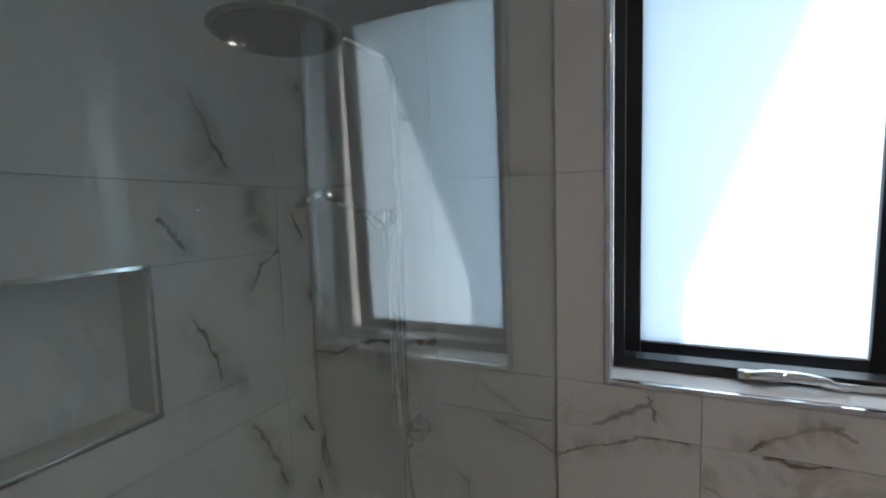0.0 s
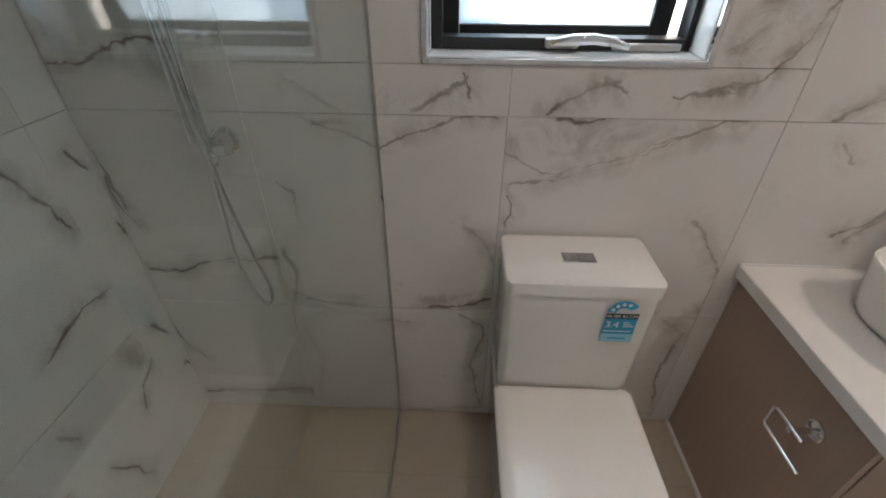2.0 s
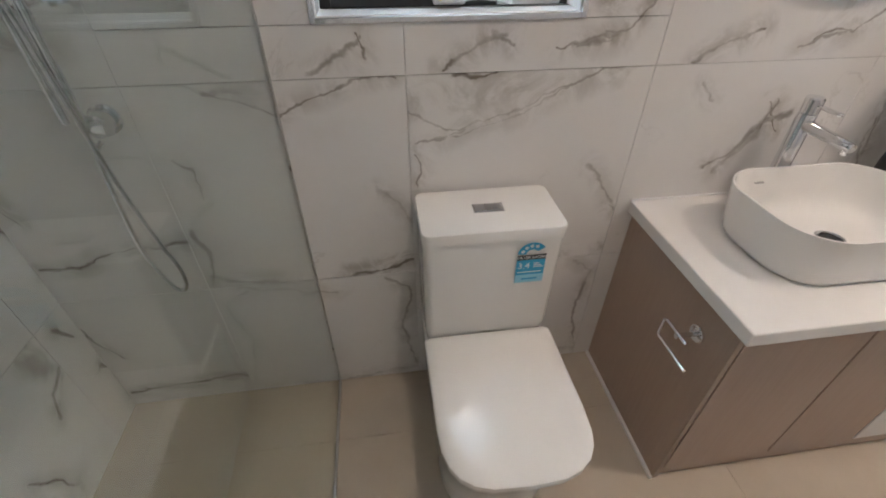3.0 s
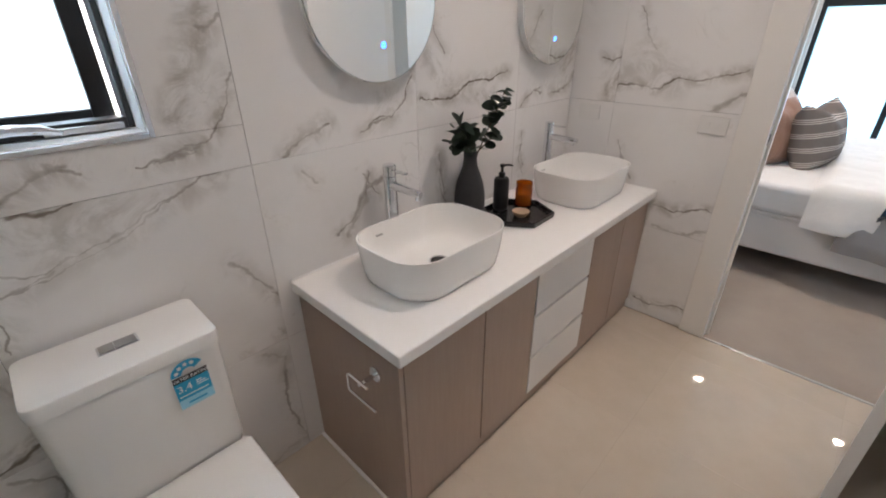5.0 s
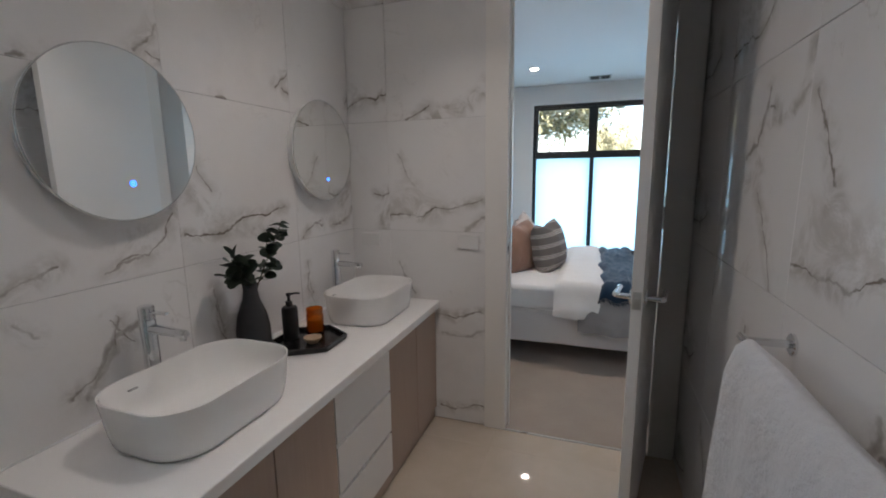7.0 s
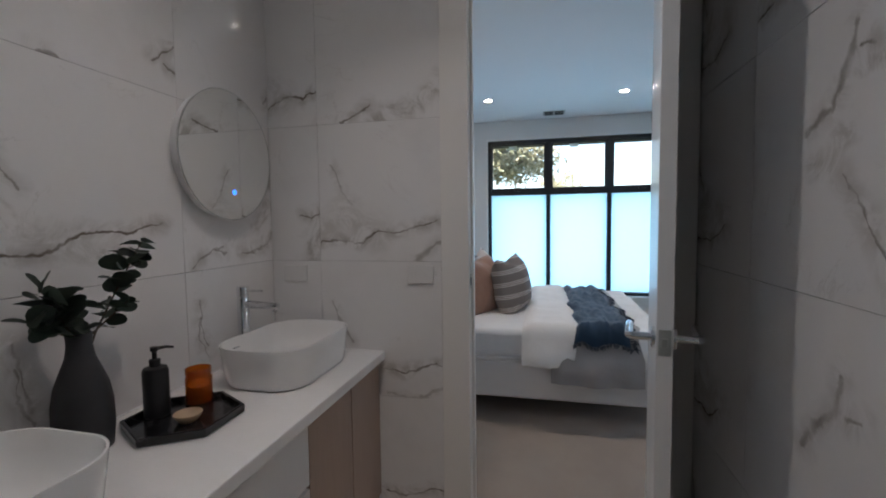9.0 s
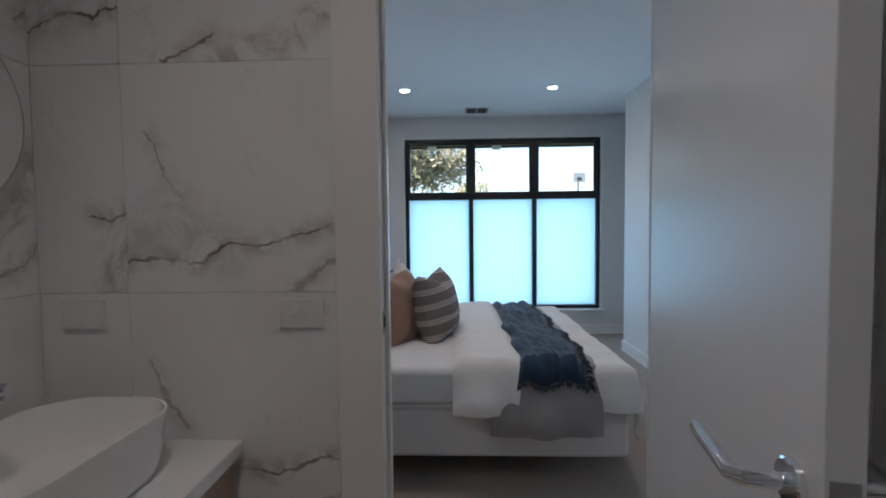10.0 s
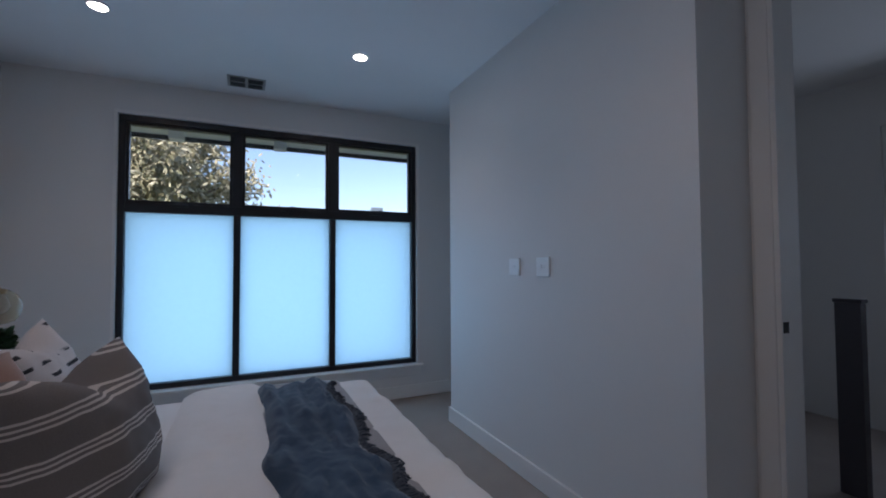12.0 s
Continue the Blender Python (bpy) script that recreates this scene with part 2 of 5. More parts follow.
def marble(name, lines, seed):
    """A polished porcelain tile with a printed vein pattern in tile coordinates."""
    n = Nodes(name)
    shifted = n.mapped(loc=seed)

    def wobble(scale, amount, detail):
        t = n.tree.nodes.new("ShaderNodeTexNoise")
        n.put(t.inputs["Vector"], shifted)
        t.inputs["Scale"].default_value, t.inputs["Detail"].default_value = scale, detail
        return vec("MULTIPLY", vec("SUBTRACT", t.outputs["Color"], (0.5, 0.5, 0.5)), (amount, 0.0, amount))

    def vec(op, a, b=None, out="Vector"):
        m = n.tree.nodes.new("ShaderNodeVectorMath")
        m.operation = op
        n.put(m.inputs[0], a)
        if b is not None:
            n.put(m.inputs[1], b)
        return m.outputs[out]

    flat = vec("MULTIPLY", n.coord, (1.0, 0.0, 1.0))
    p = vec("ADD", vec("ADD", flat, wobble(9, 0.045, 2)), wobble(34, 0.028, 6))
    q = vec("ADD", vec("ADD", flat, wobble(6, 0.10, 3)), wobble(22, 0.06, 6))
    swell = n.step(n.noise(14, 3, 0.6, shifted), 0.32, 0.68, 0.35, 1.5)
    wisp = n.step(n.noise(8, 7, 0.7, shifted, 1.2), 0.38, 0.60, 0.08, 1.0)
    fade = n.step(n.noise(7, 4, 0.6, n.mapped(loc=(seed[0] + 5, 2, seed[2]))), 0.36, 0.58, 0.35, 1.0)
    hair = n.math("ABSOLUTE", n.math("SUBTRACT", n.noise(3.2, 7, 0.6, shifted, 0.6), 0.5))
    soft = n.step(n.noise(2.6, 5, 0.6, shifted), 0.45, 0.85, 0.0, 0.22)
    soft = n.math("MAXIMUM", soft, n.math("MULTIPLY", n.step(hair, 0.0, 0.010, 0.30, 0.0), n.step(n.noise(3.0, 3, 0.5, shifted), 0.52, 0.66)))
    dark = None
    for points, width, strength in lines:
        smoke = width > 0.0195
        for k, ((u0, v0), (u1, v1)) in enumerate(zip(points, points[1:])):
            du, dv = u1 - u0, v1 - v0
            sq = du * du + dv * dv
            if sq < 1e-6:
                continue
            away = vec("SUBTRACT", q if smoke else p, (u0, 0.0, v0))
            f = n.math("MAXIMUM", n.math("MINIMUM", vec("DOT_PRODUCT", away, (du / sq, 0.0, dv / sq), "Value"), 1.0), 0.0)
            foot = n.tree.nodes.new("ShaderNodeCombineXYZ")
            n.put(foot.inputs[0], n.math("MULTIPLY", f, du))
            n.put(foot.inputs[2], n.math("MULTIPLY", f, dv))
            d = vec("LENGTH", vec("SUBTRACT", away, foot.outputs[0]), None, "Value")
            if smoke:
                soft = n.math("MAXIMUM", soft, n.math("MULTIPLY", n.step(d, 0.0, width * 2.3, min(1.0, strength * 2.3), 0.0), wisp))
            else:
                w = n.math("MULTIPLY", swell, width)
                line = n.math("MULTIPLY", n.step(n.math("DIVIDE", d, w), 0.1, 1.0, 1.0, 0.0), n.math("MULTIPLY", fade, strength))
                dark = line if dark is None else n.math("MAXIMUM", dark, line)
                soft = n.math("MAXIMUM", soft, n.math("MULTIPLY", n.step(d, 0.0, 0.055, 0.75 * strength, 0.0), wisp))
    col = n.mix(soft, WHITE, SOFT)
    if dark is not None:
        col = n.mix(dark, col, DARK)
    n.bump(n.noise(2.2, 2), 0.006, 0.02)
    return n.done(col, n.step(n.noise(260, 2), 0.3, 0.7, 0.012, 0.022))


niche_marble = marble("marble_niche_back", [(((-0.2, -0.06), (0.05, 0.03), (0.3, 0.05)), 0.006, 0.7)], (3, 1, 2))

n = Nodes("vanity_woodgrain")
g = n.noise(18, 6, 0.6, n.mapped(scale=(6, 6, 0.35)))
g2 = n.noise(3, 3, 0.5, n.mapped(scale=(2, 2, 0.3)))
vanity_wood = n.done(n.mix(n.step(n.math("ADD", n.math("MULTIPLY", g, 0.65), n.math("MULTIPLY", g2, 0.35)), 0.3, 0.7), (0.395, 0.297, 0.240), (0.430, 0.328, 0.268)), 0.42)

n = Nodes("carpet")
c = n.noise(420, 3, 0.7)
c2 = n.noise(5, 4)
n.bump(c, 0.6, 0.006)
carpet_mat = n.done(n.mix(n.math("ADD", n.math("MULTIPLY", c, 0.7), n.math("MULTIPLY", c2, 0.3), clamp=True), (0.215, 0.178, 0.152), (0.49, 0.425, 0.375)), 0.97)


def cloth(name, dark, light, weave=500, rough=0.9, fold=14, bump=0.25):
    n = Nodes(name)
    w = n.noise(weave, 2, 0.6)
    f = n.noise(fold, 5, 0.55)
    n.bump(n.math("ADD", n.math("MULTIPLY", w, 0.25), f), bump, 0.008)
    return n.done(n.mix(n.math("ADD", n.math("MULTIPLY", w, 0.5), n.math("MULTIPLY", f, 0.5)), dark, light), rough, Sheen_Weight=0.25)


linen_white = cloth("white_bed_linen", (0.70, 0.70, 0.71), (0.84, 0.84, 0.85))
duvet_white = cloth("white_quilt_cotton", (0.74, 0.73, 0.72), (0.85, 0.84, 0.83), fold=22, bump=0.4)
base_white = cloth("bed_base_fabric", (0.66, 0.65, 0.65), (0.78, 0.77, 0.77), weave=700, fold=4)
grey_blanket = cloth("grey_blanket", (0.24, 0.23, 0.235), (0.36, 0.35, 0.35), weave=380)
throw_blue = cloth("blue_throw", (0.005, 0.020, 0.047), (0.019, 0.062, 0.122), weave=240, fold=18, bump=0.35)
throw_fringe = cloth("dark_fringe", (0.012, 0.018, 0.03), (0.04, 0.055, 0.08))
blush_cloth = cloth("dusty_pink_cotton", (0.264, 0.148, 0.104), (0.344, 0.204, 0.152), fold=10)
navy_cloth = cloth("navy_upholstery", (0.006, 0.024, 0.056), (0.013, 0.048, 0.100), weave=600)
towel_grey = cloth("light_grey_towel", (0.50, 0.51, 0.54), (0.70, 0.71, 0.74), weave=330, fold=40, bump=0.9)


def striped(name, ground, line, period, lines, axis="Z", offset=0.0, broken=False):
    """Woven cushion cover with groups of thin stripes."""
    n = Nodes(name)
    w = n.noise(420, 2)
    ax = n.axes()
    p = n.math("FRACT", n.math("ADD", n.math("DIVIDE", n.math("ADD", ax[axis], n.math("MULTIPLY", n.noise(9, 2), 0.012)), period), 10 + offset))
    m = None
    for c, h in lines:
        s = n.step(n.math("ABSOLUTE", n.math("SUBTRACT", p, c)), h * 0.8, h * 1.1, 1.0, 0.0)
        m = n.math("MAXIMUM", m, s) if m is not None else s
    if broken:
        m = n.math("MULTIPLY", m, n.step(n.noise(9, 2), 0.48, 0.54))
    g = n.mix(w, tuple(c * 0.75 for c in ground), tuple(min(1, c * 1.2) for c in ground))
    n.bump(w, 0.4, 0.003)
    return n.done(n.mix(m, g, line), 0.92)


stripe_cloth = striped("grey_cream_stripe", (0.185, 0.165, 0.155), (0.62, 0.57, 0.52), 0.092, ((0.25, 0.032), (0.385, 0.032), (0.52, 0.032)))
pattern_cloth = striped("white_black_dash", (0.66, 0.60, 0.57), (0.03, 0.03, 0.035), 0.05, ((0.3, 0.14),), broken=True)

vase_mat = plain("charcoal_stoneware", (0.024, 0.025, 0.028), 0.5, size=35, grain=0.3, bump=0.15)
charcoal = plain("charcoal_laminate", (0.055, 0.05, 0.056), 0.5, grain=0.1)
black_matte = plain("matte_black", (0.010, 0.010, 0.011), 0.42, grain=0.2)
n = Nodes("black_marble")
t = n.math("ABSOLUTE", n.math("SUBTRACT", n.noise(9, 6, 0.6, distortion=1.2), 0.5))
black_marble = n.done(n.mix(n.step(t, 0.0, 0.009, 0.35, 0.0), (0.006, 0.006, 0.007), (0.25, 0.25, 0.26)), 0.2)
n = Nodes("amber_glass")
amber = n.done((0.72, 0.20, 0.012), 0.05, 0.0, Transmission_Weight=0.75, IOR=1.45)
wax = plain("cream_wax", (0.75, 0.62, 0.40), 0.5)
bowl_wood = plain("pale_wood_bowl", (0.50, 0.36, 0.23), 0.5, grain=0.15, size=25)
leaf_mat = plain("eucalyptus_leaf", (0.075, 0.105, 0.080), 0.45, grain=0.35, size=30)
stem_mat = plain("stem_bark", (0.10, 0.075, 0.05), 0.7, grain=0.2)
sticker_blue = plain("sticker_blue", (0.02, 0.36, 0.62), 0.4, grain=0.03)
sticker_pale = plain("sticker_pale_blue", (0.30, 0.66, 0.82), 0.4, grain=0.03)
sticker_black = plain("sticker_black", (0.02, 0.02, 0.025), 0.4)
sticker_white = plain("sticker_white", (0.85, 0.85, 0.85), 0.4, grain=0.02)
button_grey = plain("satin_chrome_button", (0.42, 0.42, 0.42), 0.3, 0.9)
brass = plain("aged_brass", (0.55, 0.42, 0.22), 0.3, 1.0)
n = Nodes("smoked_glass")
smoke_glass = n.done((0.62, 0.52, 0.38), 0.03, 0.0, Transmission_Weight=0.85, IOR=1.45)


def glowing(name, colour, strength):
    n = Nodes(name)
    return n.done(colour, 0.4, 0.0, Emission_Color=(*colour, 1), Emission_Strength=strength)


lens_glow = glowing("downlight_lens", (1.0, 0.83, 0.67), 34.0)
bath_lens_glow = glowing("bath_downlight_lens", (1.0, 0.87, 0.75), 20.0)
led_blue = glowing("blue_touch_led", (0.03, 0.16, 1.0), 1.0)

# ---- structure ----
XW, XE, YS = -3.39, 0.0, -1.75          # bathroom: shower end, door end, towel wall; the window wall is y = 0
BED_N, BED_E, BED_S = 0.15, 4.05, -2.79
CEIL = 2.575
DOOR_N, DOOR_S, DOOR_H = -0.908, -1.630, 2.30
SCREEN_X = -2.665


def structure(name, bm, mat, label, category, smooth=0):
    return tagged(part(name, bm, mat, None, label, smooth), label, category, kind="structure")


def wall(name, bm, label, mat=white_paint):
    return structure(name, bm, mat, label, "wall")


def slab_with_hole(axis, at0, at1, u0, u1, z0, z1, hole=None):
    """A wall slab between at0 and at1 on its axis, along u, with a rectangular hole (u0, u1, z0, z1)."""
    bm = bmesh.new()

    def put(a, b, c, d):
        if b - a > 1e-4 and d - c > 1e-4:
            if axis == "y":
                add_box(bm, a, b, at0, at1, c, d)
            else:
                add_box(bm, at0, at1, a, b, c, d)
    if hole:
        h0, h1, k0, k1 = hole
        put(u0, h0, z0, z1)
        put(h1, u1, z0, z1)
        put(h0, h1, z0, k0)
        put(h0, h1, k1, z1)
    else:
        put(u0, u1, z0, z1)
    return bm


WIN_B = (-2.545, -1.957, 1.220, 2.26)     # bathroom window opening: x0, x1, z0, z1
NICHE = (-1.26, -0.474, 1.210, 1.520)        # shower niche: y0, y1, z0, z1
wall_north = wall("wall_north", slab_with_hole("y", 0.010, 0.30, XW - 0.12, 0.10, -0.1, CEIL, WIN_B), "white marble-look tiled wall with the frosted window", grout)
wall_west = wall("wall_west", slab_with_hole("x", XW - 0.10, XW - 0.010, YS - 0.1, 0.30, -0.1, CEIL, NICHE), "white marble-look tiled shower wall with a recessed niche", grout)
wall_south = wall("wall_south", slab_with_hole("y", YS - 0.12, YS - 0.010, XW - 0.12, 0.10, -0.1, CEIL), "white marble-look tiled wall with the towel rail", grout)
HOLE_E = (DOOR_S - 0.02, DOOR_N + 0.02, -0.1, DOOR_H + 0.02)
wall_east = wall("wall_east", slab_with_hole("x", 0.010, 0.0699, YS - 0.01, 0.01, -0.1, CEIL, HOLE_E), "white marble-look tiled wall with the doorway to the bedroom", grout)
structure("ceiling_bathroom", box(XW - 0.25, 0.0699, YS - 0.12, 0.30, CEIL, CEIL + 0.1), ceiling_paint, "white painted plaster bathroom ceiling", "ceiling")
floor_bath = structure("floor_bathroom", box(XW - 0.25, 0.0, YS - 0.12, 0.30, -0.1, -0.0012), floor_grout, "beige polished tile floor of the bathroom", "floor")
niche_back = structure("wall_niche", box(XW - 0.13, XW - 0.1002, NICHE[0] - 0.05, NICHE[1] + 0.05, NICHE[2] - 0.05, NICHE[3] + 0.05), niche_marble, "marble-look tile back of the shower niche", "wall")

WIN_E = (-2.786, -0.485, 0.305, 2.325)
wall("wall_bedroom_east", slab_with_hole("x", BED_E, BED_E + 0.22, -4.6, BED_N + 0.2, -0.1, CEIL, WIN_E), "white painted wall around the bedroom window")
wall("wall_bedroom_north", slab_with_hole("y", BED_N, BED_N + 0.15, 0.09, BED_E, -0.1, CEIL), "white painted wall behind the bed")
wall("wall_bedroom_west", slab_with_hole("x", 0.0701, 0.09, -4.6, BED_N + 0.15, -0.1, CEIL, HOLE_E), "white painted bedroom wall beside the bathroom door")
wall("wall_nib", slab_with_hole("y", -3.40, BED_S, 1.282, 3.333, -0.1, CEIL), "white painted nib wall with two switch plates")
structure("ceiling_bedroom", box(0.07, BED_E + 0.22, -4.6, BED_N + 0.15, CEIL, CEIL + 0.1), ceiling_paint, "white painted plaster bedroom ceiling", "ceiling")
structure("floor_bedroom", box(-0.0, BED_E + 0.2, -5.6, BED_N + 0.1, -0.1, 0.004), carpet_mat, "grey-beige carpet floor of the bedroom", "floor")
wall("wall_bedroom_south", slab_with_hole("y", -4.7, -4.6, 3.2, BED_E + 0.22, -0.1, CEIL), "white painted wall beyond the nib")
wall("wall_entry", slab_with_hole("y", -3.18, -3.08, 0.09, 1.282, -0.1, CEIL, (0.36, 1.20, -0.1, 2.30)), "white painted wall with the entry doorway")
wall("wall_hall", slab_with_hole("y", -5.6, -5.5, 0.0, 3.2, -0.1, CEIL, (0.70, 1.78, 1.02, 2.20)), "white painted hall wall beyond the entry doorway")
wall("wall_hall_side", slab_with_hole("x", 0.0, 0.1, -5.6, -4.6, -0.1, CEIL), "white painted side wall of the hall")
wall("wall_hall_end", slab_with_hole("x", 3.1, 3.2, -5.6, -3.40, -0.1, CEIL), "white painted end wall of the hall")
structure("ceiling_hall", box(0.0, 3.2, -5.6, -4.6, CEIL, CEIL + 0.1), ceiling_paint, "white painted hall ceiling", "ceiling")
hall_door = thing("hall_cabinet", "dark charcoal cabinet end standing in the hall", "cabinet", (1.470, -4.235, 0.004))
part("body", box(-0.056, 0.056, -0.03, 0.03, 0.0, 1.0, 0.004), charcoal, hall_door)
part("top", box(-0.062, 0.062, -0.034, 0.034, 1.0, 1.02, 0.003), charcoal, hall_door)

hw = tagged(new("window_3"), "white framed hall window beyond the entry doorway", "window", kind="structure")
for a in ((0.70, 1.78, 1.02, 1.06), (0.70, 1.78, 2.16, 2.20), (0.70, 0.74, 1.06, 2.16), (1.74, 1.78, 1.06, 2.16)):
    part("window_frame", box(a[0], a[1], -5.58, -5.52, a[2], a[3], 0.003), white_paint, hw)
hp = part("pane", box(0.73, 1.75, -5.555, -5.550, 1.05, 2.17), clear_glass, hw)
hp.visible_shadow = False

# door lining, architraves, skirtings
def trim(name, bm, label, mat=gloss_trim):
    return structure(name, bm, mat, label, "trim", 30)


AW = 0.115
for side, x0, x1 in (("bath", -0.014, 0.0), ("bed", 0.09, 0.104)):
    south = max(DOOR_S - AW, YS + 0.002) if side == "bath" else DOOR_S - AW
    trim("architrave", box(x0, x1, DOOR_N, DOOR_N + AW, 0.0, DOOR_H + AW, 0.003), "cream gloss painted architrave beside the bathroom doorway")
    trim("architrave", box(x0, x1, south, DOOR_S, 0.0, DOOR_H + AW, 0.003), "cream gloss painted architrave beside the bathroom doorway")
    trim("architrave", box(x0, x1, DOOR_S, DOOR_N, DOOR_H, DOOR_H + AW, 0.003), "cream gloss painted architrave over the bathroom doorway")
trim("door_lining", box(-0.012, 0.103, DOOR_N - 0.0005, DOOR_N + 0.019, 0.0, DOOR_H, 0.001), "cream gloss painted door lining with the strike plate")
trim("door_lining", box(-0.012, 0.103, DOOR_S - 0.019, DOOR_S + 0.0005, 0.0, DOOR_H, 0.001), "cream gloss painted door lining on the hinge side")
trim("door_lining", box(-0.012, 0.103, DOOR_S + 0.001, DOOR_N - 0.001, DOOR_H - 0.001, DOOR_H + 0.019, 0.001), "cream gloss painted head of the door lining")
trim("door_stop", box(0.040, 0.060, DOOR_N - 0.013, DOOR_N - 0.0006, 0.0, DOOR_H - 0.002, 0.001), "cream painted door stop strip")
trim("threshold", box(-0.012, 0.0, DOOR_S, DOOR_N, -0.004, 0.005, 0.001), "thin pale metal strip between tile and carpet", brushed)
for a in ((0.092, BED_E, BED_N - 0.016, BED_N), (BED_E - 0.016, BED_E, -4.6, BED_N - 0.016), (1.282, 3.333, BED_S, BED_S + 0.016), (3.333, 3.349, -3.4, BED_S + 0.016),
          (1.266, 1.282, -3.08, BED_S + 0.016), (0.09, 0.106, DOOR_N + AW, BED_N - 0.016), (0.09, 0.106, -3.08, DOOR_S - AW)):
    trim("baseboard", box(a[0], a[1], a[2], a[3], 0.004, 0.115, 0.004), "white gloss painted skirting board along the carpet")
trim("architrave", box(1.200, 1.264, -3.08, -3.064, 0.0, 2.36, 0.003), "white painted architrave beside the entry doorway")
trim("architrave", box(0.296, 0.360, -3.08, -3.064, 0.0, 2.36, 0.003), "white painted architrave beside the entry doorway")
trim("architrave", box(0.360, 1.200, -3.08, -3.064, 2.30, 2.36, 0.003), "white painted architrave over the entry doorway")
trim("door_lining", box(1.182, 1.2005, -3.19, -3.07, 0.004, 2.30, 0.001), "white painted entry door lining")
trim("strike", box(1.179, 1.1822, -3.108, -3.076, 0.965, 1.005, 0.001), "dark steel strike plate in the entry door lining", black_matte)
strike = thing("strike_plate", "small chrome strike plate in the door lining", "strike plate", (0.0, DOOR_N, 1.02))
part("plate", box(0.005, 0.033, -0.0032, -0.0008, -0.030, 0.030, 0.001), chrome, strike)
part("keep", box(0.012, 0.026, -0.0046, -0.0034, -0.015, 0.015, 0.0005), black_matte, strike)

# ---- bathroom window ----
win = tagged(new("window_1"), "black framed frosted awning window, slightly open, in a tiled reveal", "window", kind="structure")
X0, X1, Z0, Z1 = WIN_B
for a in ((X0 - 0.008, X0 + 0.004, -0.004, 0.009, Z0 - 0.008, Z1 + 0.008), (X1 - 0.004, X1 + 0.008, -0.004, 0.009, Z0 - 0.008, Z1 + 0.008),
          (X0 + 0.004, X1 - 0.004, -0.004, 0.009, Z0 - 0.008, Z0 + 0.004), (X0 + 0.004, X1 - 0.004, -0.004, 0.009, Z1 - 0.004, Z1 + 0.008)):
    part("edge_trim", box(*a, 0.001), chrome, win, "chrome tile edge trim")
YF = 0.085
for a in ((X0, X1, 0.0095, YF, Z0, Z0 + 0.006), (X0, X1, 0.0095, YF, Z1 - 0.006, Z1), (X0, X0 + 0.006, 0.0095, YF, Z0 + 0.006, Z1 - 0.006), (X1 - 0.006, X1, 0.0095, YF, Z0 + 0.006, Z1 - 0.006)):
    part("reveal_tile", box(*a, 0.001), ceramic, win, "white tiled reveal")
FL, FR, FD = 0.032, 0.020, 0.055           # frame width at the left and foot, at the right, depth
for a in ((X0 + 0.007, X0 + FL, YF, YF + FD, Z0 + 0.007, Z1), (X1 - FR, X1 - 0.0065, YF, YF + FD, Z0 + 0.007, Z1), (X0 + FL, X1 - FR, YF, YF + FD, Z0 + 0.007, Z0 + FL), (X0 + FL, X1 - FR, YF, YF + FD, Z1 - FL, Z1)):
    part("window_frame", box(*a, 0.002), black_frame, win)
sash = part("sash", box(X0 + 0.020, X1 - 0.021, 0.0, 0.036, -0.046, 0.0, 0.003), black_frame, win)
sash.matrix_basis = pose(0, YF + FD + 0.003, Z1 - 0.012, 2.4)
H = Z1 - Z0 - 0.012
for a in ((X0 + 0.020, X0 + 0.068, 0.0, 0.036, -H, -0.047), (X1 - 0.066, X1 - 0.021, 0.0, 0.036, -H, -0.047), (X0 + 0.0685, X1 - 0.0665, 0.0, 0.036, -H, -H + 0.044)):
    part("stile", box(*a, 0.003), black_frame, sash)
pane = part("pane", box(X0 + 0.062, X1 - 0.062, 0.012, 0.020, -H + 0.040, -0.042), frost_bath, sash, "frosted glass pane")
WX = -2.286
latch = part("winder", box(WX, WX + 0.075, YF - 0.020, YF - 0.001, Z0 + 0.012, Z0 + 0.034, 0.007), brushed, win, "silver chain winder")
part("crank", tube([(WX + 0.012, YF - 0.022, Z0 + 0.026), (WX + 0.055, YF - 0.030, Z0 + 0.033), (WX + 0.10, YF - 0.034, Z0 + 0.036), (WX + 0.145, YF - 0.030, Z0 + 0.030), (WX + 0.180, YF - 0.024, Z0 + 0.018)], [0.008, 0.012, 0.011, 0.010, 0.006], 12), chrome, latch)
for x in (WX + 0.014, WX + 0.135):
    part("screw", lathe([(0, 0), (0.006, 0), (0.006, 0.003), (0, 0.004)], 12), brass, latch).matrix_basis = pose(x, YF - 0.036, Z0 + 0.030, 90)
part("rail", box(WX + 0.150, X1 - 0.030, YF - 0.012, YF - 0.0005, Z0 + 0.009, Z0 + 0.024, 0.003), brushed, win)

# ---- bedroom window ----
wb = tagged(new("window_2"), "wide black framed bedroom window with frosted lower panes", "window", kind="structure")
Y0, Y1, Z0, Z1 = WIN_E
XF = BED_E + 0.03
M1, M2, ZT = -1.268, -2.019, 1.645
for a in ((BED_E - 0.006, XF, Y0 - 0.022, Y0, Z0 - 0.022, Z1 + 0.022), (BED_E - 0.006, XF, Y1, Y1 + 0.022, Z0 - 0.022, Z1 + 0.022), (BED_E - 0.006, XF, Y0, Y1, Z1, Z1 + 0.022)):
    part("window_lining", box(a[0], BED_E + 0.0005, *a[2:], 0.002), gloss_trim, wb, "white painted window lining")
part("window_sill", box(BED_E - 0.045, BED_E - 0.0005, Y0 - 0.05, Y1 + 0.05, Z0 - 0.026, Z0 - 0.002, 0.005), gloss_trim, wb, "white painted sill")
